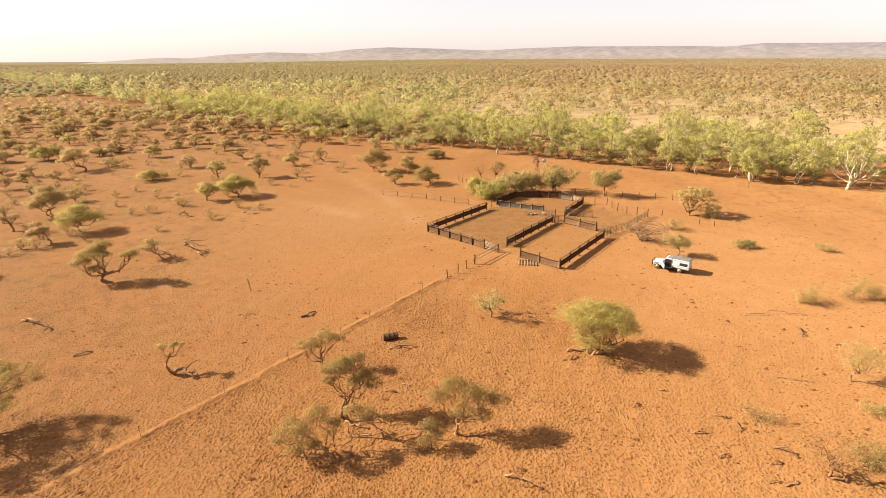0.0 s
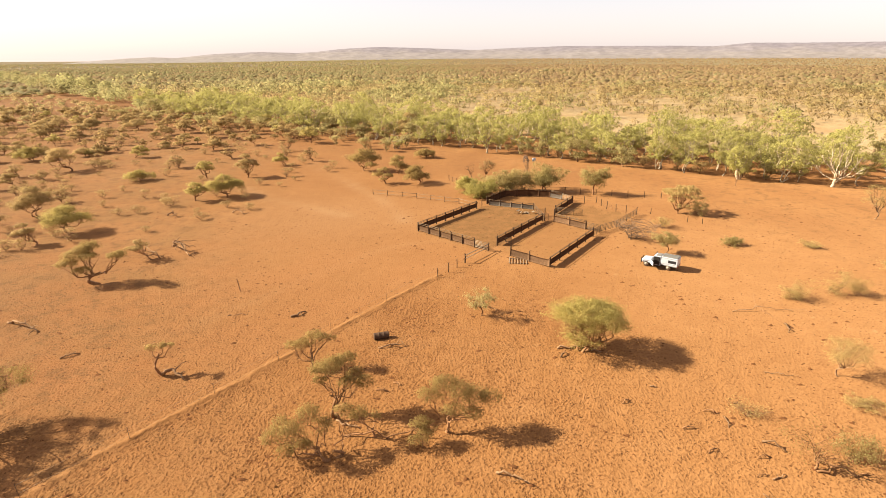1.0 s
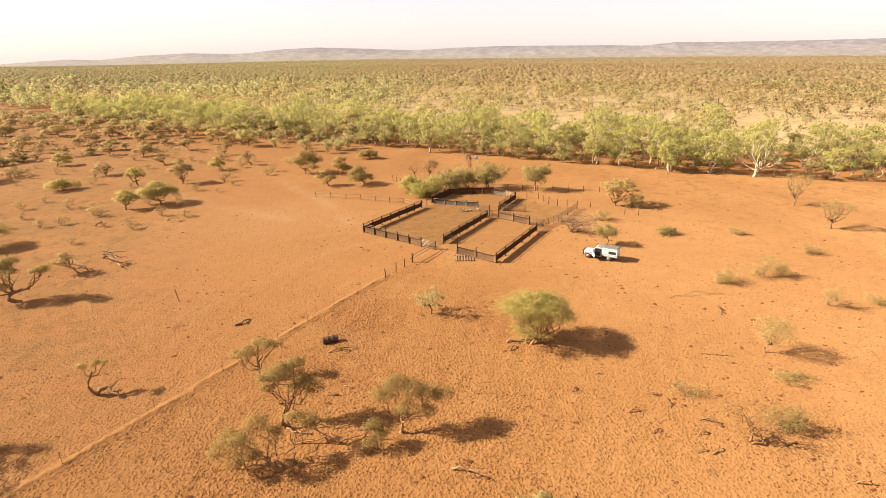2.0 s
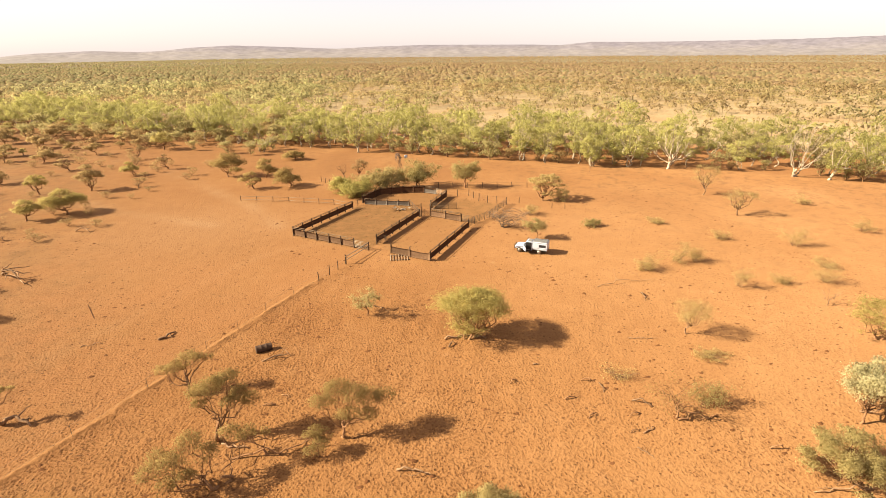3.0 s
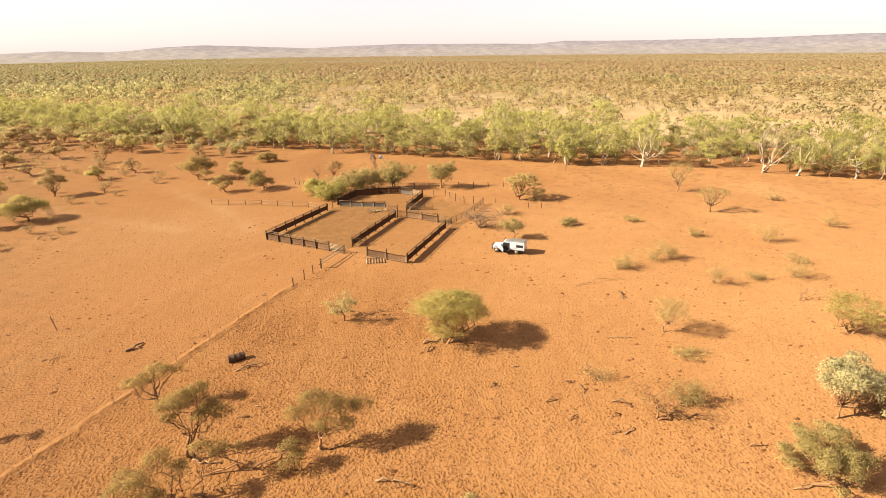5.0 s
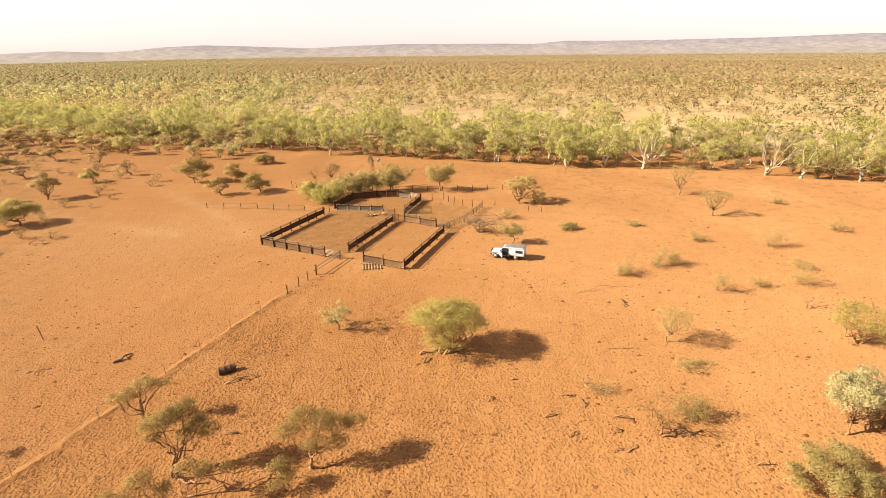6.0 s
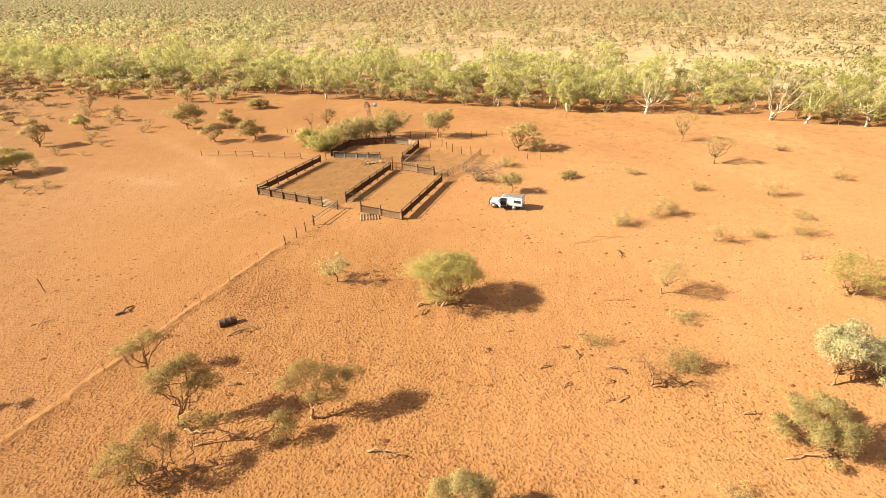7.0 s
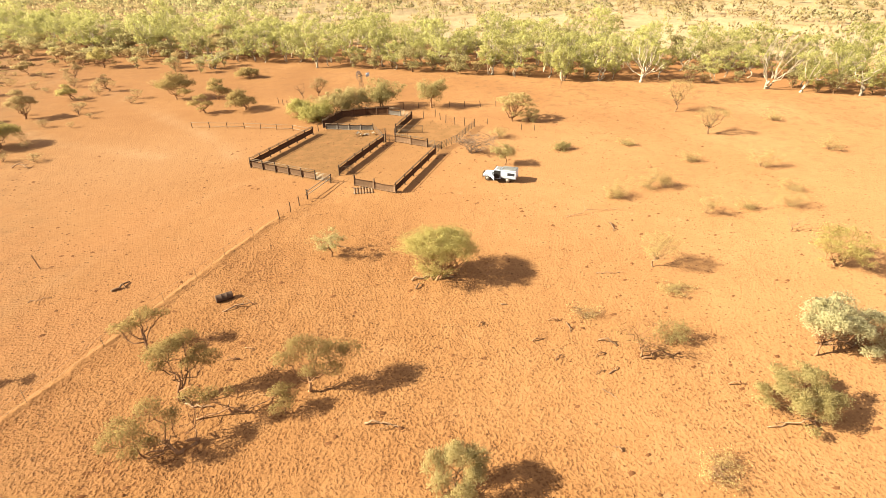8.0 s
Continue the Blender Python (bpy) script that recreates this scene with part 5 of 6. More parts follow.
far_woods("far_scrub", "olive and brown mulga scrub on dry grass beyond the creek", 14500, 150, 620, 500, 34, 0.66, 4.8, ok_near, tone_of)
def far_crowns(name, label, n, r0, r1, seed, hmax, ok, tone, sides=6):
    """Far trees as one sheet of small uneven rounded crowns standing on the plain."""
    rng = np.random.default_rng(seed)
    az = np.radians(rng.uniform(-52, 68, n))
    r = np.sqrt(rng.uniform(r0 ** 2, r1 ** 2, n))
    x, y = r * np.sin(az), r * np.cos(az)
    keep = ok(x, y, rng.uniform(0, 1, n))
    x, y = x[keep], y[keep]
    n = len(x)
    h = hmax * rng.uniform(0.4, 1.2, n)
    w = h * rng.uniform(0.4, 0.9, n) * (1 + 0.15 * smooth(100, -300, x))
    base = ground_z(x, y)
    a = np.arange(sides)[None] * 2 * np.pi / sides + rng.uniform(0, 6.28, (n, 1))
    rad = w[:, None] * rng.uniform(0.7, 1.3, (n, sides))
    ring = np.stack([x[:, None] + rad * np.cos(a), y[:, None] + rad * np.sin(a), base[:, None] + h[:, None] * rng.uniform(0.3, 0.6, (n, sides))], 2)
    top = np.stack([x + rng.normal(0, 0.2, n) * w, y + rng.normal(0, 0.2, n) * w, base + h], 1)[:, None]
    fan = np.array([[sides, j, (j + 1) % sides, sides] for j in range(sides)])[None]
    g = Geo()
    g.add(np.concatenate([ring, top], 1).reshape(-1, 3), ((np.arange(n) * (sides + 1))[:, None, None] + fan).reshape(-1, 4))
    out = np.concatenate([np.stack([np.cos(a), np.sin(a), np.full(a.shape, 1.0)], 2), np.tile((0, 0, 1.0), (n, 1, 1))], 1).reshape(-1, 3)
    g.nrm.append(out / np.linalg.norm(out, axis=1)[:, None])
    tint = np.repeat(np.clip(tone(x, y) + rng.normal(0, 0.14, n), 0, 1), sides + 1)
    tagged(new(name, g.mesh(name, M_FAR, tint=tint)), label, "woodland", kind="stuff")


far_woods("scrub_belt", "low olive-brown scrub on red soil running into the distance", 5200, 310, 640, 503, 100, 0.50, 5.0,
          lambda x, y, u: (beyond_creek(x, y) < -6) & (x < -60) & (u < 0.62), lambda x, y: 0.45 + 0.2 * wave(x, y, 60, 58))
far_woods("creek_belt", "pale green gums along the far reach of the creek", 5200, 230, 1100, 504, 170, 0.36, 9.0,
          lambda x, y, u: (beyond_creek(x, y) > 0) & (beyond_creek(x, y) < 46) & (x < -170), lambda x, y: 0.9 + 0 * x, wide=(0.38, 0.6))
far_crowns("distant_scrub", "dense olive mulga scrub across the far plain", 52000, 560, 1500, 501, 4.6,
           lambda x, y, u: u < 0.58 + 0.4 * wave(x, y, 240, 53) + 0.4 * smooth(200, -200, x), tone_of)
far_crowns("horizon_scrub", "grey-green scrub reaching to the foot of the hills", 42000, 1480, 3900, 502, 4.4,
           lambda x, y, u: u < 0.6 + 0.4 * wave(x, y, 600, 54) + 0.3 * smooth(400, -400, x), tone_of, 4)


# ---- stock yards ----
def run_of(p, q, n):
    """n + 1 points from p to q, and the heading of the run in degrees."""
    p, q = np.array(p, float), np.array(q, float)
    return [p + (q - p) * k / n for k in range(n + 1)], math.degrees(math.atan2(q[1] - p[1], q[0] - p[0]))


def post_geo(h, w, seed):
    """A squared, slightly tapered and crooked post with a worn, slanting top."""
    rng = np.random.default_rng(seed)
    g = Geo()
    lv = [(-0.3, 1.0), (0.0, 1.02), (h * 0.5, 0.97), (h - 0.04, 0.92), (h, 0.78)]
    v = []
    for k, (z, s) in enumerate(lv):
        ox, oy = rng.normal(0, 0.012, 2) * k
        for a in range(8):
            c = w * 0.5 * s * (1.0 if a % 2 else 1.28)
            t = a * math.pi / 4 + math.pi / 4
            v.append((c * math.cos(t) * 1.05 + ox, c * math.sin(t) * 1.05 + oy, z + (0.025 * math.cos(t) if k == 4 else 0)))
    f = [(k * 8 + a, k * 8 + (a + 1) % 8, (k + 1) * 8 + (a + 1) % 8, (k + 1) * 8 + a) for k in range(4) for a in range(8)]
    top = len(v)
    v.append((rng.normal(0, 0.01), 0, h + 0.005))
    f += [(32 + a, 32 + (a + 1) % 8, top, 32 + a) for a in range(8)]
    g.add(v, f)
    return g


POSTS = [post_geo(1.0, 0.17, s).mesh("post", M_TIMBER) for s in range(4)]
PICKET = Geo()
for a in (90, 210, 330):
    PICKET.box((0, -0.004, -0.3), (0.028, 0.004, 1.0), turn_z(a))
PICKET = PICKET.mesh("picket", M_RAIL)


def sheet_geo(long, lo, hi, seed, sag=0.05, thick=0.02):
    """A hanging sheet with thickness: its top sags between the posts and its face bulges."""
    rng = np.random.default_rng(seed)
    nx, nz = 9, 5
    s, t = np.meshgrid(np.linspace(0, 1, nx), np.linspace(0, 1, nz))
    bulge = 0.05 * np.sin(np.pi * s) * np.sin(np.pi * t * 0.9 + 0.2) * rng.uniform(-1, 1) + 0.012 * rng.normal(size=s.shape)
    z = lo + (hi - lo) * t - sag * rng.uniform(0.4, 1.6) * np.sin(np.pi * s) * t + 0.03 * rng.normal(size=(1, nx)) * (1 - t)
    g = Geo()
    front = np.stack([s * long, bulge - thick / 2, z], 2).reshape(-1, 3)
    back = front + (0, thick, 0)
    i = (np.arange(nz - 1)[:, None] * nx + np.arange(nx - 1)[None]).ravel()
    q = np.stack([i, i + 1, i + nx + 1, i + nx], 1)
    n = nx * nz
    edge = [k for k in range(nx)] + [nx * r + nx - 1 for r in range(1, nz)] + [n - 2 - k for k in range(nx - 1)] + [nx * r for r in range(nz - 2, 0, -1)]
    rim = [(edge[k], edge[(k + 1) % len(edge)], edge[(k + 1) % len(edge)] + n, edge[k] + n) for k in range(len(edge))]
    g.add(np.concatenate([front, back]), np.concatenate([q, q[:, ::-1] + n, np.array(rim)]))
    return g


def yard_fence(p, q, bays, seed, post=1.7, sheet=(0.16, 1.18), rails=(1.42, 1.66), mat=None, label="", first=True, last=True, rail_mat=None, pipe=0.042):
    """A yard fence: posts, a sheet in each bay and pipe rails along the top. p and q are its ends on the ground."""
    pts, heading = run_of(p, q, bays)
    rng = np.random.default_rng(seed)
    ob = empty("yard_fence", Matrix.Translation((*pts[0], 0)) @ turn_z(heading), label or "stockyard fence of dark belting with timber posts and pipe rails", "fence", "stockyard fences")
    step = float(np.linalg.norm(pts[1] - pts[0]))
    for k in range(bays + 1):
        if (k == 0 and not first) or (k == bays and not last):
            continue
        hgt = post * rng.uniform(0.95, 1.06)
        part("post", POSTS[(k + seed) % 4], None, ob, m=Matrix.Translation((k * step, 0, 0)) @ Matrix.Rotation(radians(rng.normal(0, 1.2)), 4, "X") @ Matrix.Diagonal((1, 1, hgt, 1)))
    for k in range(bays):
        if sheet:
            part("sheet", sheet_geo(step - 0.02, sheet[0] + rng.normal(0, 0.02), sheet[1] + rng.normal(0, 0.03), seed * 31 + k), mat or M_SHEET, ob,
                 "sagging sheet of dark belting", m=Matrix.Translation((k * step + 0.01, -0.11, 0)))
    for z in rails:
        g = Geo()
        n = bays * 2 + 1
        path = np.stack([np.linspace(-0.1, bays * step + 0.1, n), np.full(n, 0.0), z + rng.normal(0, 0.012, n)], 1)
        path[:, 1] += 0.10 if z < post * 0.93 else 0.0
        g.tube(path, np.full(n, pipe), 6)
        part("rail", g, rail_mat or M_RAIL, ob, "", True)
    return ob


def gate(p, q, h, mat, label, bars=6, uprights=3, z0=0.25):
    """A pipe gate: a frame, level bars and uprights."""
    p, q = np.array(p, float), np.array(q, float)
    long = float(np.linalg.norm(q - p))
    ob = empty("yard_gate", Matrix.Translation((*p, 0)) @ turn_z(math.degrees(math.atan2(q[1] - p[1], q[0] - p[0]))), label, "gate")
    for k in range(bars):
        z = z0 + (h - z0) * k / (bars - 1)
        g = Geo()
        g.tube([(0, 0, z), (long / 2, 0.0, z - 0.015), (long, 0, z)], [0.032] * 3, 6)
        part("bar", g, mat, ob, "", True)
    for k in range(uprights):
        x = 0.03 + (long - 0.06) * k / (uprights - 1)
        g = Geo()
        g.tube([(x, 0.01, 0.02), (x, 0.01, h + 0.03)], [0.035] * 2, 6)
        part("upright", g, mat, ob, "", True)
    return ob


def wire_fence(pts, height, label, gap=4.0, picket=True, wires=3, seed=0, wire=0.010):
    """A wire fence: posts or steel pickets at even steps along straight runs, with strained wires."""
    rng = np.random.default_rng(seed)
    pts = [np.array(p, float) for p in pts]
    ob = empty("wire_fence", Matrix.Translation((*pts[0], 0)), label, "fence")
    for a, b in zip(pts[:-1], pts[1:]):
        n = max(1, round(float(np.linalg.norm(b - a)) / gap))
        for k in range(n + 1):
            c = a + (b - a) * k / n - pts[0]
            hgt = height * rng.uniform(0.92, 1.08)
            lean = Matrix.Rotation(radians(rng.normal(0, 3)), 4, "X") @ Matrix.Rotation(radians(rng.normal(0, 3)), 4, "Y")
            if k or a is pts[0]:
                sc = (0.8, 0.8, hgt, 1) if picket else (0.7, 0.7, hgt, 1)
                part("picket" if picket else "post", PICKET if picket else POSTS[k % 4], None, ob, m=Matrix.Translation((*c, 0)) @ lean @ Matrix.Diagonal(sc))
        for w in range(wires):
            z = height * (0.35 + 0.58 * w / max(1, wires - 1))
            g = Geo()
            s = np.linspace(0, 1, 2 * n + 1)[:, None]
            path = np.concatenate([a - pts[0] + (b - a) * s, z - 0.03 * np.abs(np.sin(np.pi * s * n))], 1)
            g.tube(path, np.full(len(path), wire), 4)
            part("wire" if wire < 0.02 else "rail", g, M_WIRE if wire < 0.02 else M_TIN, ob)
    return ob


A, HINGE, GATE_END = (-5.03, 93.64), (4.83, 84.6), (6.97, 82.77)
BACK_L, JUNC, BK1, BK_R, LG, LG_R = (6.58, 108.7), (9.05, 112.6), (13.7, 119.0), (23.7, 118.0), (25.97, 116.0), (27.7, 113.1)
yard_fence(HINGE, A, 5, 1, mat=M_FADED_LIT)
yard_fence(A, BACK_L, 7, 2, first=False, sheet=(0.36, 1.34))
gate(HINGE, GATE_END, 1.35, M_GALV, "pale galvanised pipe gate between yard posts", 6, 3)
wire_fence([BACK_L, JUNC], 1.4, "short timber-post wire link between yard fences", 2.2, False, 3, 4)
yard_fence((9.5, 111.6), (18.4, 108.0), 4, 3, post=1.25, sheet=(0.05, 1.05), rails=(1.2,), mat=M_OLDTIN, label="low stockyard fence of dull sheet metal")
yard_fence(JUNC, BK1, 3, 4, sheet=(0.05, 1.45))
yard_fence(BK1, (19.0, 119.3), 2, 5, sheet=(0.05, 1.45), first=False)
yard_fence((19.0, 119.3), BK_R, 2, 6, sheet=(0.05, 1.45), first=False)
yard_fence(BK_R, LG, 1, 7, sheet=(0.15, 1.15), mat=M_OLDTIN, label="stockyard panel of dull sheet metal", first=False)
gate(LG, LG_R, 1.4, M_GALV, "pale galvanised pipe panel in the yard fence", 6, 3)
yard_fence((22.3, 104.5), LG_R, 3, 8, sheet=(0.1, 1.3))
yard_fence((8.7, 85.4), (18.8, 99.5), 6, 9, sheet=(0.36, 1.34))
gate((8.75, 85.35), (11.2, 85.8), 1.35, M_RAIL, "rusty pipe gate standing open", 7, 2)
yard_fence((10.4, 80.4), (15.8, 75.5), 2, 10, sheet=(0.12, 1.25), rails=(), mat=M_FADED_LIT)
yard_fence((15.8, 75.5), (26.2, 90.0), 5, 11, first=False, sheet=(0.36, 1.34))
yard_fence((21.0, 99.2), (25.9, 94.3), 2, 12, sheet=(0.12, 1.3), first=False, mat=M_FADED_LIT)
gate((18.9, 99.7), (21.0, 99.3), 1.5, M_RAIL, "rusty pipe gate between tall posts", 6, 3)
gate((21.1, 99.4), (22.2, 104.3), 1.5, M_RAIL, "rusty pipe rail panel in the yards", 6, 4)
gate((18.5, 107.8), (19.1, 100.0), 1.3, M_RAIL, "rusty pipe rail panel in the yards", 5, 5)
gate((22.4, 104.4), (27.4, 103.0), 1.45, M_RAIL, "rusty pipe rail panel in the yards", 6, 4)
gate((26.0, 94.3), (28.0, 92.3), 1.4, M_RAIL, "rusty pipe gate beside the yard", 6, 3)
gate((26.3, 90.1), (28.0, 92.2), 1.4, M_RAIL, "rusty pipe gate beside the yard", 6, 3)
gate((28.1, 92.5), (31.8, 95.1), 1.4, M_RAIL, "rusty pipe panel around the cattle yard", 6, 4)
gate((31.9, 95.2), (35.0, 99.2), 1.4, M_RAIL, "rusty pipe panel around the cattle yard", 6, 4)
gate((35.1, 99.4), (38.4, 103.5), 1.3, M_RAIL, "rusty pipe panel around the cattle yard", 6, 4)
wire_fence([LG_R, (32.8, 112.9), (33.7, 108.1), (35.1, 106.2), (38.4, 103.6)], 1.6, "wire fence with timber posts around the cattle yard", 2.6, False, 3, 6)
wire_fence([(27.9, 121.8), (38.0, 119.2), (48.3, 116.6)], 1.4, "wire fence with timber posts on open ground", 3.4, False, 3, 7)
wire_fence([(-16.7, 121.5), (-6.4, 117.6), (3.0, 112.9), (6.3, 109.4)], 1.2, "old pale pipe-rail fence with timber posts on open ground", 3.3, False, 2, 8, 0.035)
wire_fence([(1.1, 136.0), (4.7, 129.0), (7.0, 126.6)], 1.3, "remains of an old timber rail fence", 2.2, False, 2, 9)
yard_fence((6.97, 82.77), (3.0, 77.4), 1, 13, post=1.45, sheet=None, rails=(0.75, 1.3), label="short rail wing beside the yard gate", rail_mat=M_GALV, pipe=0.06)
wire_fence([(3.0, 77.4), (0.35, 73.7), (-1.2, 71.6)], 1.5, "timber-post end of a wire fence", 2.6, False, 3, 10)
TRACK_PTS = [(-1.2, 71.6), (-7.9, 63.3), (-13.5, 55.0), (-22.3, 42.8), (-31.6, 30.0)]
wire_fence(TRACK_PTS, 1.35, "thin steel-picket wire fence along a low earth ridge", 6.6, True, 2, 11)


PALE_POST = post_geo(1.0, 0.17, 9).mesh("post", M_DEAD)


def lone_post(x, y, h, lean_x, lean_y, label, w=1.0, mesh=None):
    ob = empty("old_post", Matrix.Translation((x, y, 0)), label, "post")
    part("post", mesh or POSTS[1], None, ob, m=Matrix.Rotation(radians(lean_x), 4, "X") @ Matrix.Rotation(radians(lean_y), 4, "Y") @ Matrix.Diagonal((w, w, h, 1)))


lone_post(19.2, 99.55, 2.7, 0, 1, "tall dark timber gate post")
lone_post(21.0, 99.2, 2.6, 1, -1, "tall dark timber gate post")
lone_post(22.25, 104.45, 1.9, 0, 0, "dark timber yard post")
lone_post(-28.4, 67.0, 1.9, 3, -7, "lone weathered post leaning on open red soil", 0.6, PALE_POST)
lone_post(41.5, 104.2, 1.2, 2, 1, "short old post on open ground", 0.6)
lone_post(46.5, 98.5, 1.1, -2, 2, "short old post on open ground", 0.6)
lone_post(48.8, 97.2, 1.1, 1, -3, "short old post on open ground", 0.6)


def sun_strips(x, y, heading, n, long, gap):
    """Pale bars laid flat to stand in for sunlight falling through the fence onto the ground."""
    ob = empty("slatted_panel", Matrix.Translation((x, y, 0.05)) @ turn_z(heading), "pale strips on the ground in place of sunlight through the yard fence", "panel")
    for k in range(n):
        g = Geo()
        g.box((k * gap, 0, 0.05), (k * gap + 0.10, long, 0.09))
        part("slat", g, M_GALV, ob)
    for yy in (0.25, long - 0.4):
        g = Geo()
        g.box((-0.1, yy, 0.0), (n * gap, yy + 0.1, 0.05))
        part("batten", g, M_TIMBER, ob)


sun_strips(9.75, 76.9, -8, 7, 2.6, 0.44)


def drum(x, y, heading, r, long, label):
    """A ribbed steel drum lying on its side."""
    ob = empty("drum", Matrix.Translation((x, y, r - 0.06)) @ turn_z(heading), label, "drum")
    g = Geo()
    xs, rs = [], []
    for s, k in ((0, 0.93), (0.02, 1.0), (0.05, 0.97), (0.32, 0.97), (0.34, 1.03), (0.36, 0.97), (0.64, 0.97), (0.66, 1.03), (0.68, 0.97), (0.95, 0.97), (0.98, 1.0), (1.0, 0.93)):
        xs.append((s - 0.5) * long)
        rs.append(r * k)
    g.tube(np.stack([xs, np.zeros(len(xs)), np.zeros(len(xs))], 1), rs, 20)
    part("shell", g, M_DRUM, ob, "", True)
    g = Geo()
    g.tube([(0, 0, r * 0.97), (0, 0, r * 1.06)], [0.06, 0.06], 10)
    part("bung", g, M_RAIL, ob)


drum(-7.5, 53.7, 16, 0.42, 1.7, "dark old steel drum lying on red soil")


def scrap(x, y, seed):
    """A low heap of bent sheet metal and dead sticks."""
    rng = np.random.default_rng(seed)
    ob = empty("scrap_heap", Matrix.Translation((x, y, 0)), "heap of bent tin and dead sticks in the yard", "scrap")
    for k in range(7):
        g = sheet_geo(rng.uniform(0.5, 1.3), 0, rng.uniform(0.3, 0.7), seed + k, 0.1, 0.01)
        m = Matrix.Translation((rng.normal(0, 0.8), rng.normal(0, 0.4), 0.06 + 0.05 * k)) @ turn_z(rng.uniform(0, 360)) @ Matrix.Rotation(radians(-75 + rng.normal(0, 10)), 4, "X")
        part("tin_sheet", g, M_TIN, ob, m=m)
    for k in range(14):
        g = Geo()
        p = rng.normal(0, 0.8, 3) * (1.2, 0.6, 0) + (0, 0, 0.1)
        g.tube(bent(rng, p, p + rng.normal(0, 0.9, 3) * (1, 1, 0.35) + (0, 0, 0.35), (0, 0, 0.1), 5, 0.08), np.linspace(0.045, 0.015, 5), 5)
        part("stick", g, M_DEAD, ob, "", True)


scrap(16.0, 105.3, 700)


# ---- windmill ----
def windmill(x, y, h, face):
    ob = empty("windmill", Matrix.Translation((x, y, 0)) @ turn_z(face), "old bore windmill with a steel tower and white tail vane", "windmill")
    for sx, sy in ((1, 1), (1, -1), (-1, -1), (-1, 1)):
        g = Geo()
        g.tube([(sx * 1.0, sy * 1.0, -0.2), (sx * 0.12, sy * 0.12, h)], [0.05, 0.04], 5)
        part("leg", g, M_RAIL, ob)
    for k in range(5):
        z = 0.6 + k * (h - 1.2) / 5
        s = 1.0 - 0.88 * z / h
        g = Geo()
        for a, b in (((1, 1), (1, -1)), ((1, -1), (-1, -1)), ((-1, -1), (-1, 1)), ((-1, 1), (1, 1))):
            g.tube([(a[0] * s, a[1] * s, z), (b[0] * s, b[1] * s, z)], [0.025] * 2, 4)
            z2 = z + (h - 1.2) / 5
            s2 = 1.0 - 0.88 * z2 / h
            g.tube([(a[0] * s, a[1] * s, z), (b[0] * s2, b[1] * s2, z2)], [0.018] * 2, 4)
        part("brace", g, M_RAIL, ob)
    wheel = Geo()
    for r in (0.5, 1.25):
        a = np.linspace(0, 2 * np.pi, 25)
        wheel.tube(np.stack([np.full(25, -0.45), r * np.cos(a), h + 0.3 + r * np.sin(a)], 1), np.full(25, 0.025), 4)
    wheel.tube([(-0.6, 0, h + 0.3), (0.5, 0, h + 0.3)], [0.09, 0.09], 8)
    wheel = part("wheel", wheel, M_RAIL, ob, "rusty multi-blade wheel at rest")
    for k in range(16):
        g = Geo()
        m = Matrix.Translation((-0.45, 0, h + 0.3)) @ Matrix.Rotation(k * math.pi / 8, 4, "X") @ Matrix.Translation((0, 0, 0.42)) @ Matrix.Rotation(radians(32), 4, "Z")
        g.box((-0.004, -0.10, 0), (0.004, 0.10, 0.45), m)
        g.box((-0.004, -0.17, 0.45), (0.004, 0.17, 0.85), m)
        part("blade", g, M_DRUM, wheel)
    g = Geo()
    g.tube([(0.3, 0, h + 0.3), (1.5, 0, h + 0.35)], [0.03, 0.03], 5)
    part("tail_arm", g, M_RAIL, ob)
    g = Geo()
    g.box((1.4, -0.012, h - 0.05), (2.3, 0.012, h + 0.8))
    part("tail_vane", g, M_PAINT, ob, "white sheet-metal tail vane")


windmill(19.8, 128.2, 6.2, 24)


# ---- utility vehicle ----
def prism(profile, y0, y1, bevel=0.03, taper=1.0, segs=2):
    """A profile in x and z carried from y0 to y1; the part above the given profile middle narrows by taper; edges rounded."""
    bm = bmesh.new()
    zs = [z for _, z in profile]
    lo, hi = min(zs), max(zs)
    mid = (y0 + y1) / 2
    rows = []
    for y in (y0, y1):
        rows.append([bm.verts.new((x, mid + (y - mid) * (1 + (taper - 1) * (z - lo) / (hi - lo)), z)) for x, z in profile])
    n = len(profile)
    bm.faces.new(rows[0])
    bm.faces.new(rows[1][::-1])
    for k in range(n):
        bm.faces.new((rows[0][k], rows[1][k], rows[1][(k + 1) % n], rows[0][(k + 1) % n]))
    bmesh.ops.recalc_face_normals(bm, faces=bm.faces)
    if bevel:
        bmesh.ops.bevel(bm, geom=bm.edges[:], offset=bevel, segments=segs, affect="EDGES", profile=0.5)
    return bm


def wheel_at(ob, x, y, name="wheel"):
    s = 1 if y > 0 else -1
    g = Geo()
    prof = [(-0.12, 0.28), (-0.125, 0.34), (-0.11, 0.39), (-0.06, 0.405), (0.06, 0.405), (0.11, 0.39), (0.125, 0.34), (0.12, 0.28)]
    g.tube([(0, p[0], 0) for p in prof], [p[1] for p in prof], 24)
    tyre = part(name, g, M_TYRE, ob, "dusty black tyre", True, Matrix.Translation((x, y, 0.40)))
    g = Geo()
    g.tube([(0, s * 0.10, 0), (0, s * 0.128, 0), (0, s * 0.128, 0), (0, s * 0.10, 0), (0, s * 0.10, 0), (0, s * 0.13, 0), (0, s * 0.13, 0)], [0.26, 0.25, 0.21, 0.18, 0.08, 0.07, 0.005], 18)
    part("rim", g, M_RIM, tyre, "dusty pale steel rim", True)


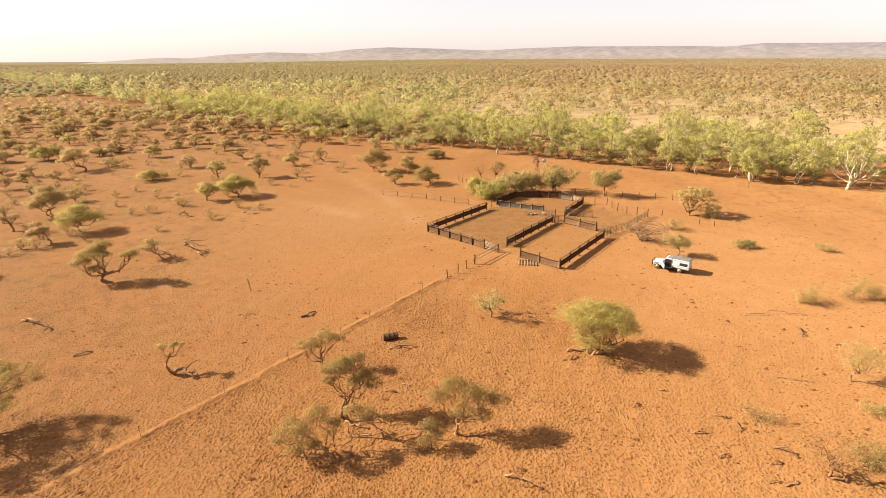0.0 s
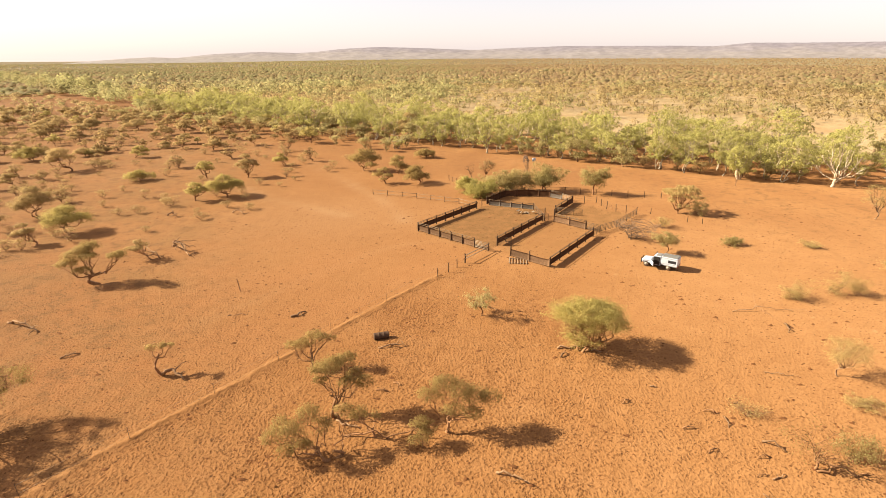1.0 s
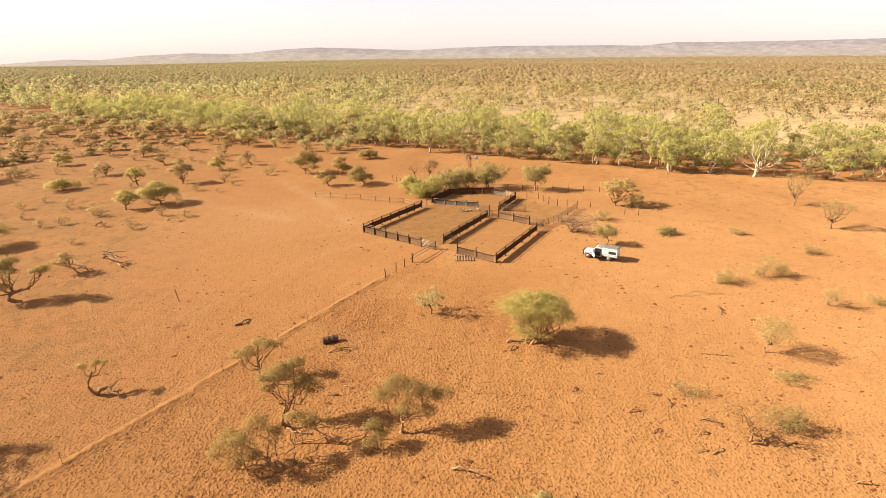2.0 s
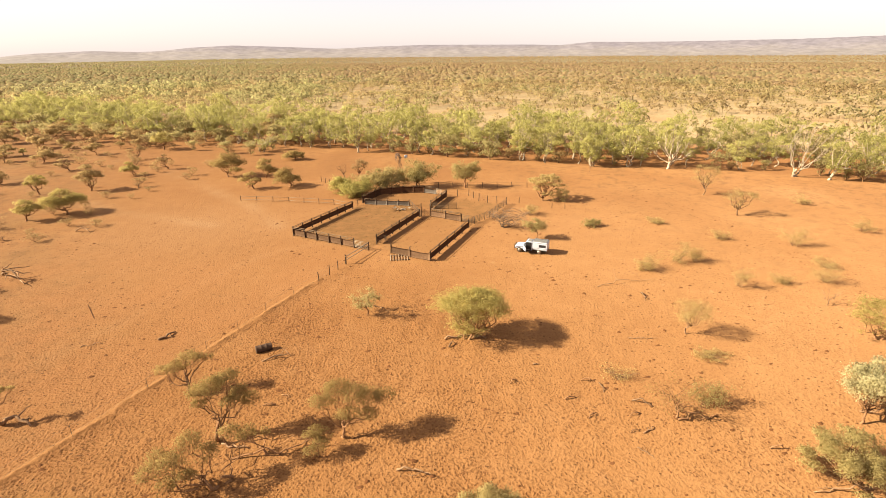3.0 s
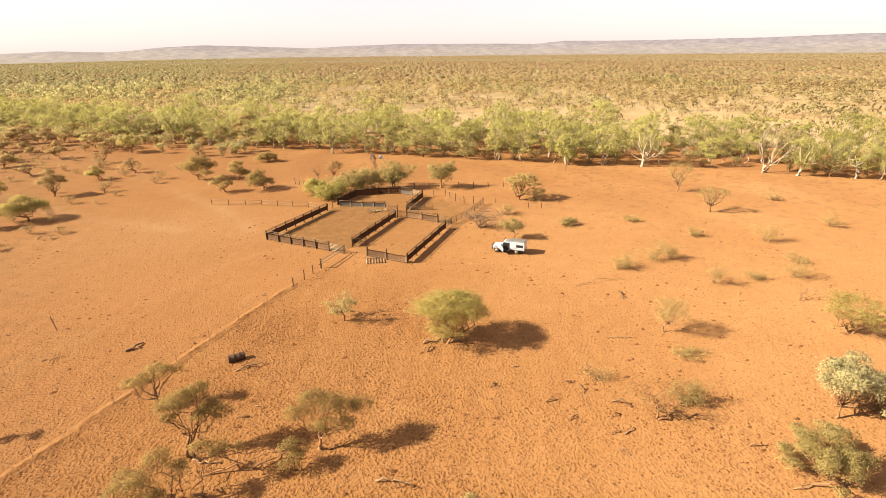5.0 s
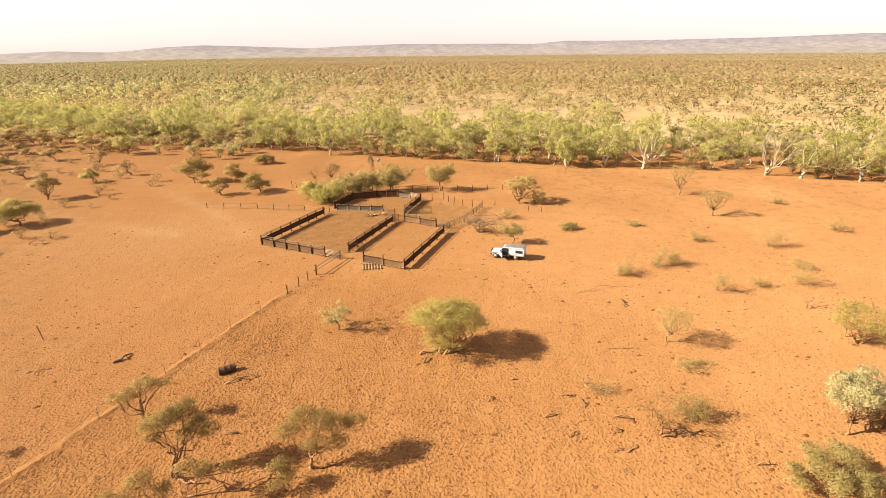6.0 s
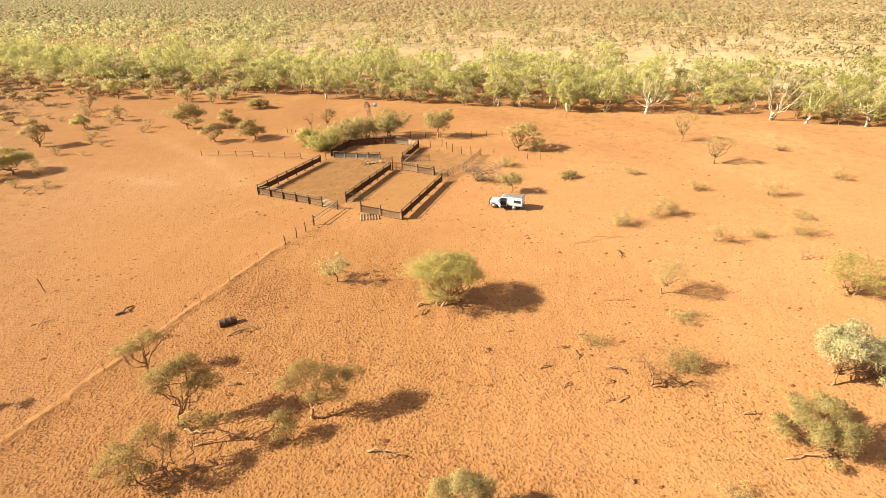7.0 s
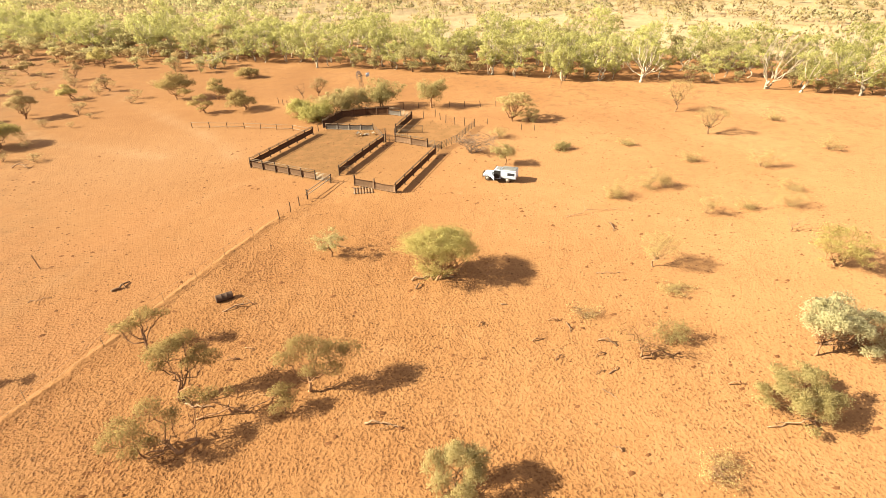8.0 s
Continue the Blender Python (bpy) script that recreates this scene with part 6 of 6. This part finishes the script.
def ute(x, y, heading):
    ob = empty("utility_vehicle", Matrix.Translation((x, y, 0)) @ turn_z(heading), "white single-cab utility with a white canopy and dusty wheels", "car")
    W = 0.88
    part("bonnet", prism([(1.02, 0.62), (2.28, 0.62), (2.34, 0.82), (2.30, 1.08), (1.95, 1.14), (1.02, 1.20)], -W + 0.06, W - 0.06, 0.05, 0.92), M_PAINT, ob)
    part("cab", prism([(-0.42, 0.50), (1.04, 0.50), (1.06, 1.18), (0.62, 1.86), (0.45, 1.92), (-0.32, 1.92), (-0.42, 1.82)], -W, W, 0.045, 0.86), M_PAINT, ob)
    part("canopy", prism([(-2.82, 0.78), (-0.50, 0.78), (-0.50, 1.92), (-0.60, 2.02), (-2.74, 2.02), (-2.82, 1.92)], -W - 0.05, W + 0.05, 0.04), M_PAINT, ob, "white canopy with dusty panels")
    part("chassis", prism([(-2.6, 0.42), (2.2, 0.42), (2.2, 0.62), (-2.6, 0.72)], -0.55, 0.55, 0.02), M_BLACK, ob)
    part("tray", prism([(-2.84, 0.68), (-0.48, 0.68), (-0.48, 0.79), (-2.84, 0.79)], -W - 0.07, W + 0.07, 0.015), M_GREYMETAL, ob)
    roof = part("canopy_roof", prism([(-2.78, 2.022), (-0.56, 2.022), (-0.60, 2.05), (-2.74, 2.05)], -W + 0.02, W - 0.02, 0.01), M_GREYMETAL, ob, "dull grey canopy roof")
    for k in range(5):
        yy = -0.66 + k * 0.33
        part("roof_rib", prism([(-2.7, 2.05), (-0.64, 2.05), (-0.68, 2.075), (-2.66, 2.075)], yy - 0.03, yy + 0.03, 0.0), M_GREYMETAL, roof)
    for s in (1, -1):
        part("trim_strip", prism([(-2.80, 0.98), (-0.52, 0.98), (-0.52, 1.02), (-2.80, 1.02)], s * (W + 0.055) - 0.008, s * (W + 0.055) + 0.008, 0.0), M_GREYMETAL, ob)
        part("drip_rail", prism([(-2.80, 1.86), (-0.52, 1.86), (-0.52, 1.90), (-2.80, 1.90)], s * (W + 0.06) - 0.012, s * (W + 0.06) + 0.012, 0.0), M_GREYMETAL, ob)
    rack = Geo()
    for yy in (-0.62, 0.62):
        rack.tube([(-0.36, yy, 2.02), (-2.6, yy, 2.16), (-2.7, yy, 2.16)], [0.025] * 3, 5)
    for xx in (-0.6, -1.1, -1.6, -2.1, -2.6):
        rack.tube([(xx, -0.66, 2.15), (xx, 0.66, 2.15)], [0.022] * 2, 5)
    part("roof_rack", rack, M_GREYMETAL, ob, "grey pipe roof rack")
    part("cab_roof", prism([(-0.30, 1.921), (0.42, 1.921), (0.38, 1.95), (-0.26, 1.95)], -W * 0.78, W * 0.78, 0.01), M_GREYMETAL, ob, "dusty grey cab roof")
    # glass
    part("windscreen", prism([(1.045, 1.22), (1.060, 1.225), (0.665, 1.83), (0.65, 1.82)], -W + 0.14, W - 0.14, 0.0, 0.92), M_GLASS, ob, "dark windscreen")
    for s in (1, -1):
        part("side_window", prism([(-0.25, 1.25), (0.90, 1.25), (0.56, 1.80), (-0.25, 1.80)], s * (W - 0.115) - 0.012, s * (W - 0.115) + 0.012, 0.0), M_GLASS, ob, "dark side window")
        w = part("canopy_window", prism([(-2.62, 1.18), (-1.55, 1.18), (-1.55, 1.62), (-2.62, 1.62)], s * (W + 0.052) - 0.008, s * (W + 0.052) + 0.008, 0.0), M_GLASS, ob, "dark canopy side window")
        part("window_rim", prism([(-1.55, 1.15), (-1.50, 1.15), (-1.50, 1.65), (-1.55, 1.65)], s * (W + 0.055) - 0.008, s * (W + 0.055) + 0.008, 0.0), M_BLACK, w)
        part("canopy_hatch", prism([(-1.42, 0.90), (-0.58, 0.90), (-0.58, 1.85), (-1.42, 1.85)], s * (W + 0.05) - 0.012, s * (W + 0.05) + 0.012, 0.008), M_PAINT, ob)
        part("mudguard", prism([(1.12, 0.78), (1.22, 0.95), (1.65, 1.00), (2.08, 0.93), (2.24, 0.74), (2.24, 0.86), (2.1, 1.04), (1.65, 1.08), (1.15, 1.04)], s * (W - 0.08) - 0.10, s * (W - 0.08) + 0.10, 0.02), M_PAINT, ob)
        part("headlight", prism([(2.28, 0.82), (2.35, 0.82), (2.35, 1.0), (2.28, 1.0)], s * 0.62 - 0.11, s * 0.62 + 0.11, 0.02), M_LENS, ob, "round-edged clear headlight")
        part("tail_light", prism([(-2.87, 0.70), (-2.83, 0.70), (-2.83, 0.86), (-2.87, 0.86)], s * 0.78 - 0.09, s * 0.78 + 0.09, 0.008), M_RED, ob, "red tail light")
        part("mirror", prism([(0.78, 1.20), (0.90, 1.20), (0.90, 1.45), (0.78, 1.45)], s * (W + 0.14) - 0.08, s * (W + 0.14) + 0.08, 0.02), M_BLACK, ob, "black door mirror")
        for ax in (1.65, -1.53):
            wheel_at(ob, ax, s * 0.78)
        part("step", prism([(-0.4, 0.40), (1.1, 0.40), (1.1, 0.46), (-0.4, 0.46)], s * (W - 0.02) - 0.08, s * (W - 0.02) + 0.08, 0.01), M_BLACK, ob)
    # open near-side door; a black panel paints the shade of the cabin behind it
    part("doorway", prism([(-0.30, 0.58), (0.92, 0.58), (0.92, 1.2), (0.58, 1.80), (-0.30, 1.80)], W - 0.10, W + 0.004, 0.0, 1.0), M_BLACK, ob, "black panel for the shade inside the open cab door")
    hinge = Matrix.Translation((0.98, W + 0.02, 0)) @ turn_z(-58)
    door = part("door", prism([(-1.18, 0.58), (0.0, 0.58), (0.0, 1.2), (-1.18, 1.2)], -0.04, 0.04, 0.02), M_PAINT, ob, "white door standing open", m=hinge)
    part("door_window", prism([(-1.12, 1.2), (-0.05, 1.2), (-0.36, 1.74), (-1.12, 1.74)], -0.015, 0.015, 0.0), M_GLASS, door)
    # bull bar, snorkel, grille, bumper
    part("grille", prism([(2.31, 0.80), (2.36, 0.80), (2.35, 1.02), (2.30, 1.02)], -0.48, 0.48, 0.01), M_BLACK, ob)
    bar = Geo()
    for z, wid in ((0.62, 0.80), (0.86, 0.62), (1.12, 0.62)):
        bar.tube([(2.42, -wid, z), (2.52, -wid * 0.7, z), (2.52, wid * 0.7, z), (2.42, wid, z)], [0.04] * 4, 6)
    for yy in (-0.5, 0.5):
        bar.tube([(2.5, yy, 0.45), (2.52, yy, 1.14)], [0.04] * 2, 6)
    part("bull_bar", bar, M_BLACK, ob, "black steel bull bar", True)
    part("bumper", prism([(2.34, 0.48), (2.46, 0.48), (2.46, 0.66), (2.34, 0.66)], -W + 0.02, W - 0.02, 0.02), M_BLACK, ob)
    g = Geo()
    g.tube([(1.12, -W + 0.02, 1.05), (1.0, -W - 0.01, 1.3), (0.62, -W + 0.10, 1.95), (0.62, -W + 0.10, 2.08)], [0.05] * 4, 6)
    part("snorkel", g, M_BLACK, ob, "", True)
    g = Geo()
    g.tube([(1.9, 0.5, 1.1), (1.88, 0.5, 2.3)], [0.008, 0.004], 4)
    part("aerial", g, M_BLACK, ob)


ute(32.42, 75.57, 144)
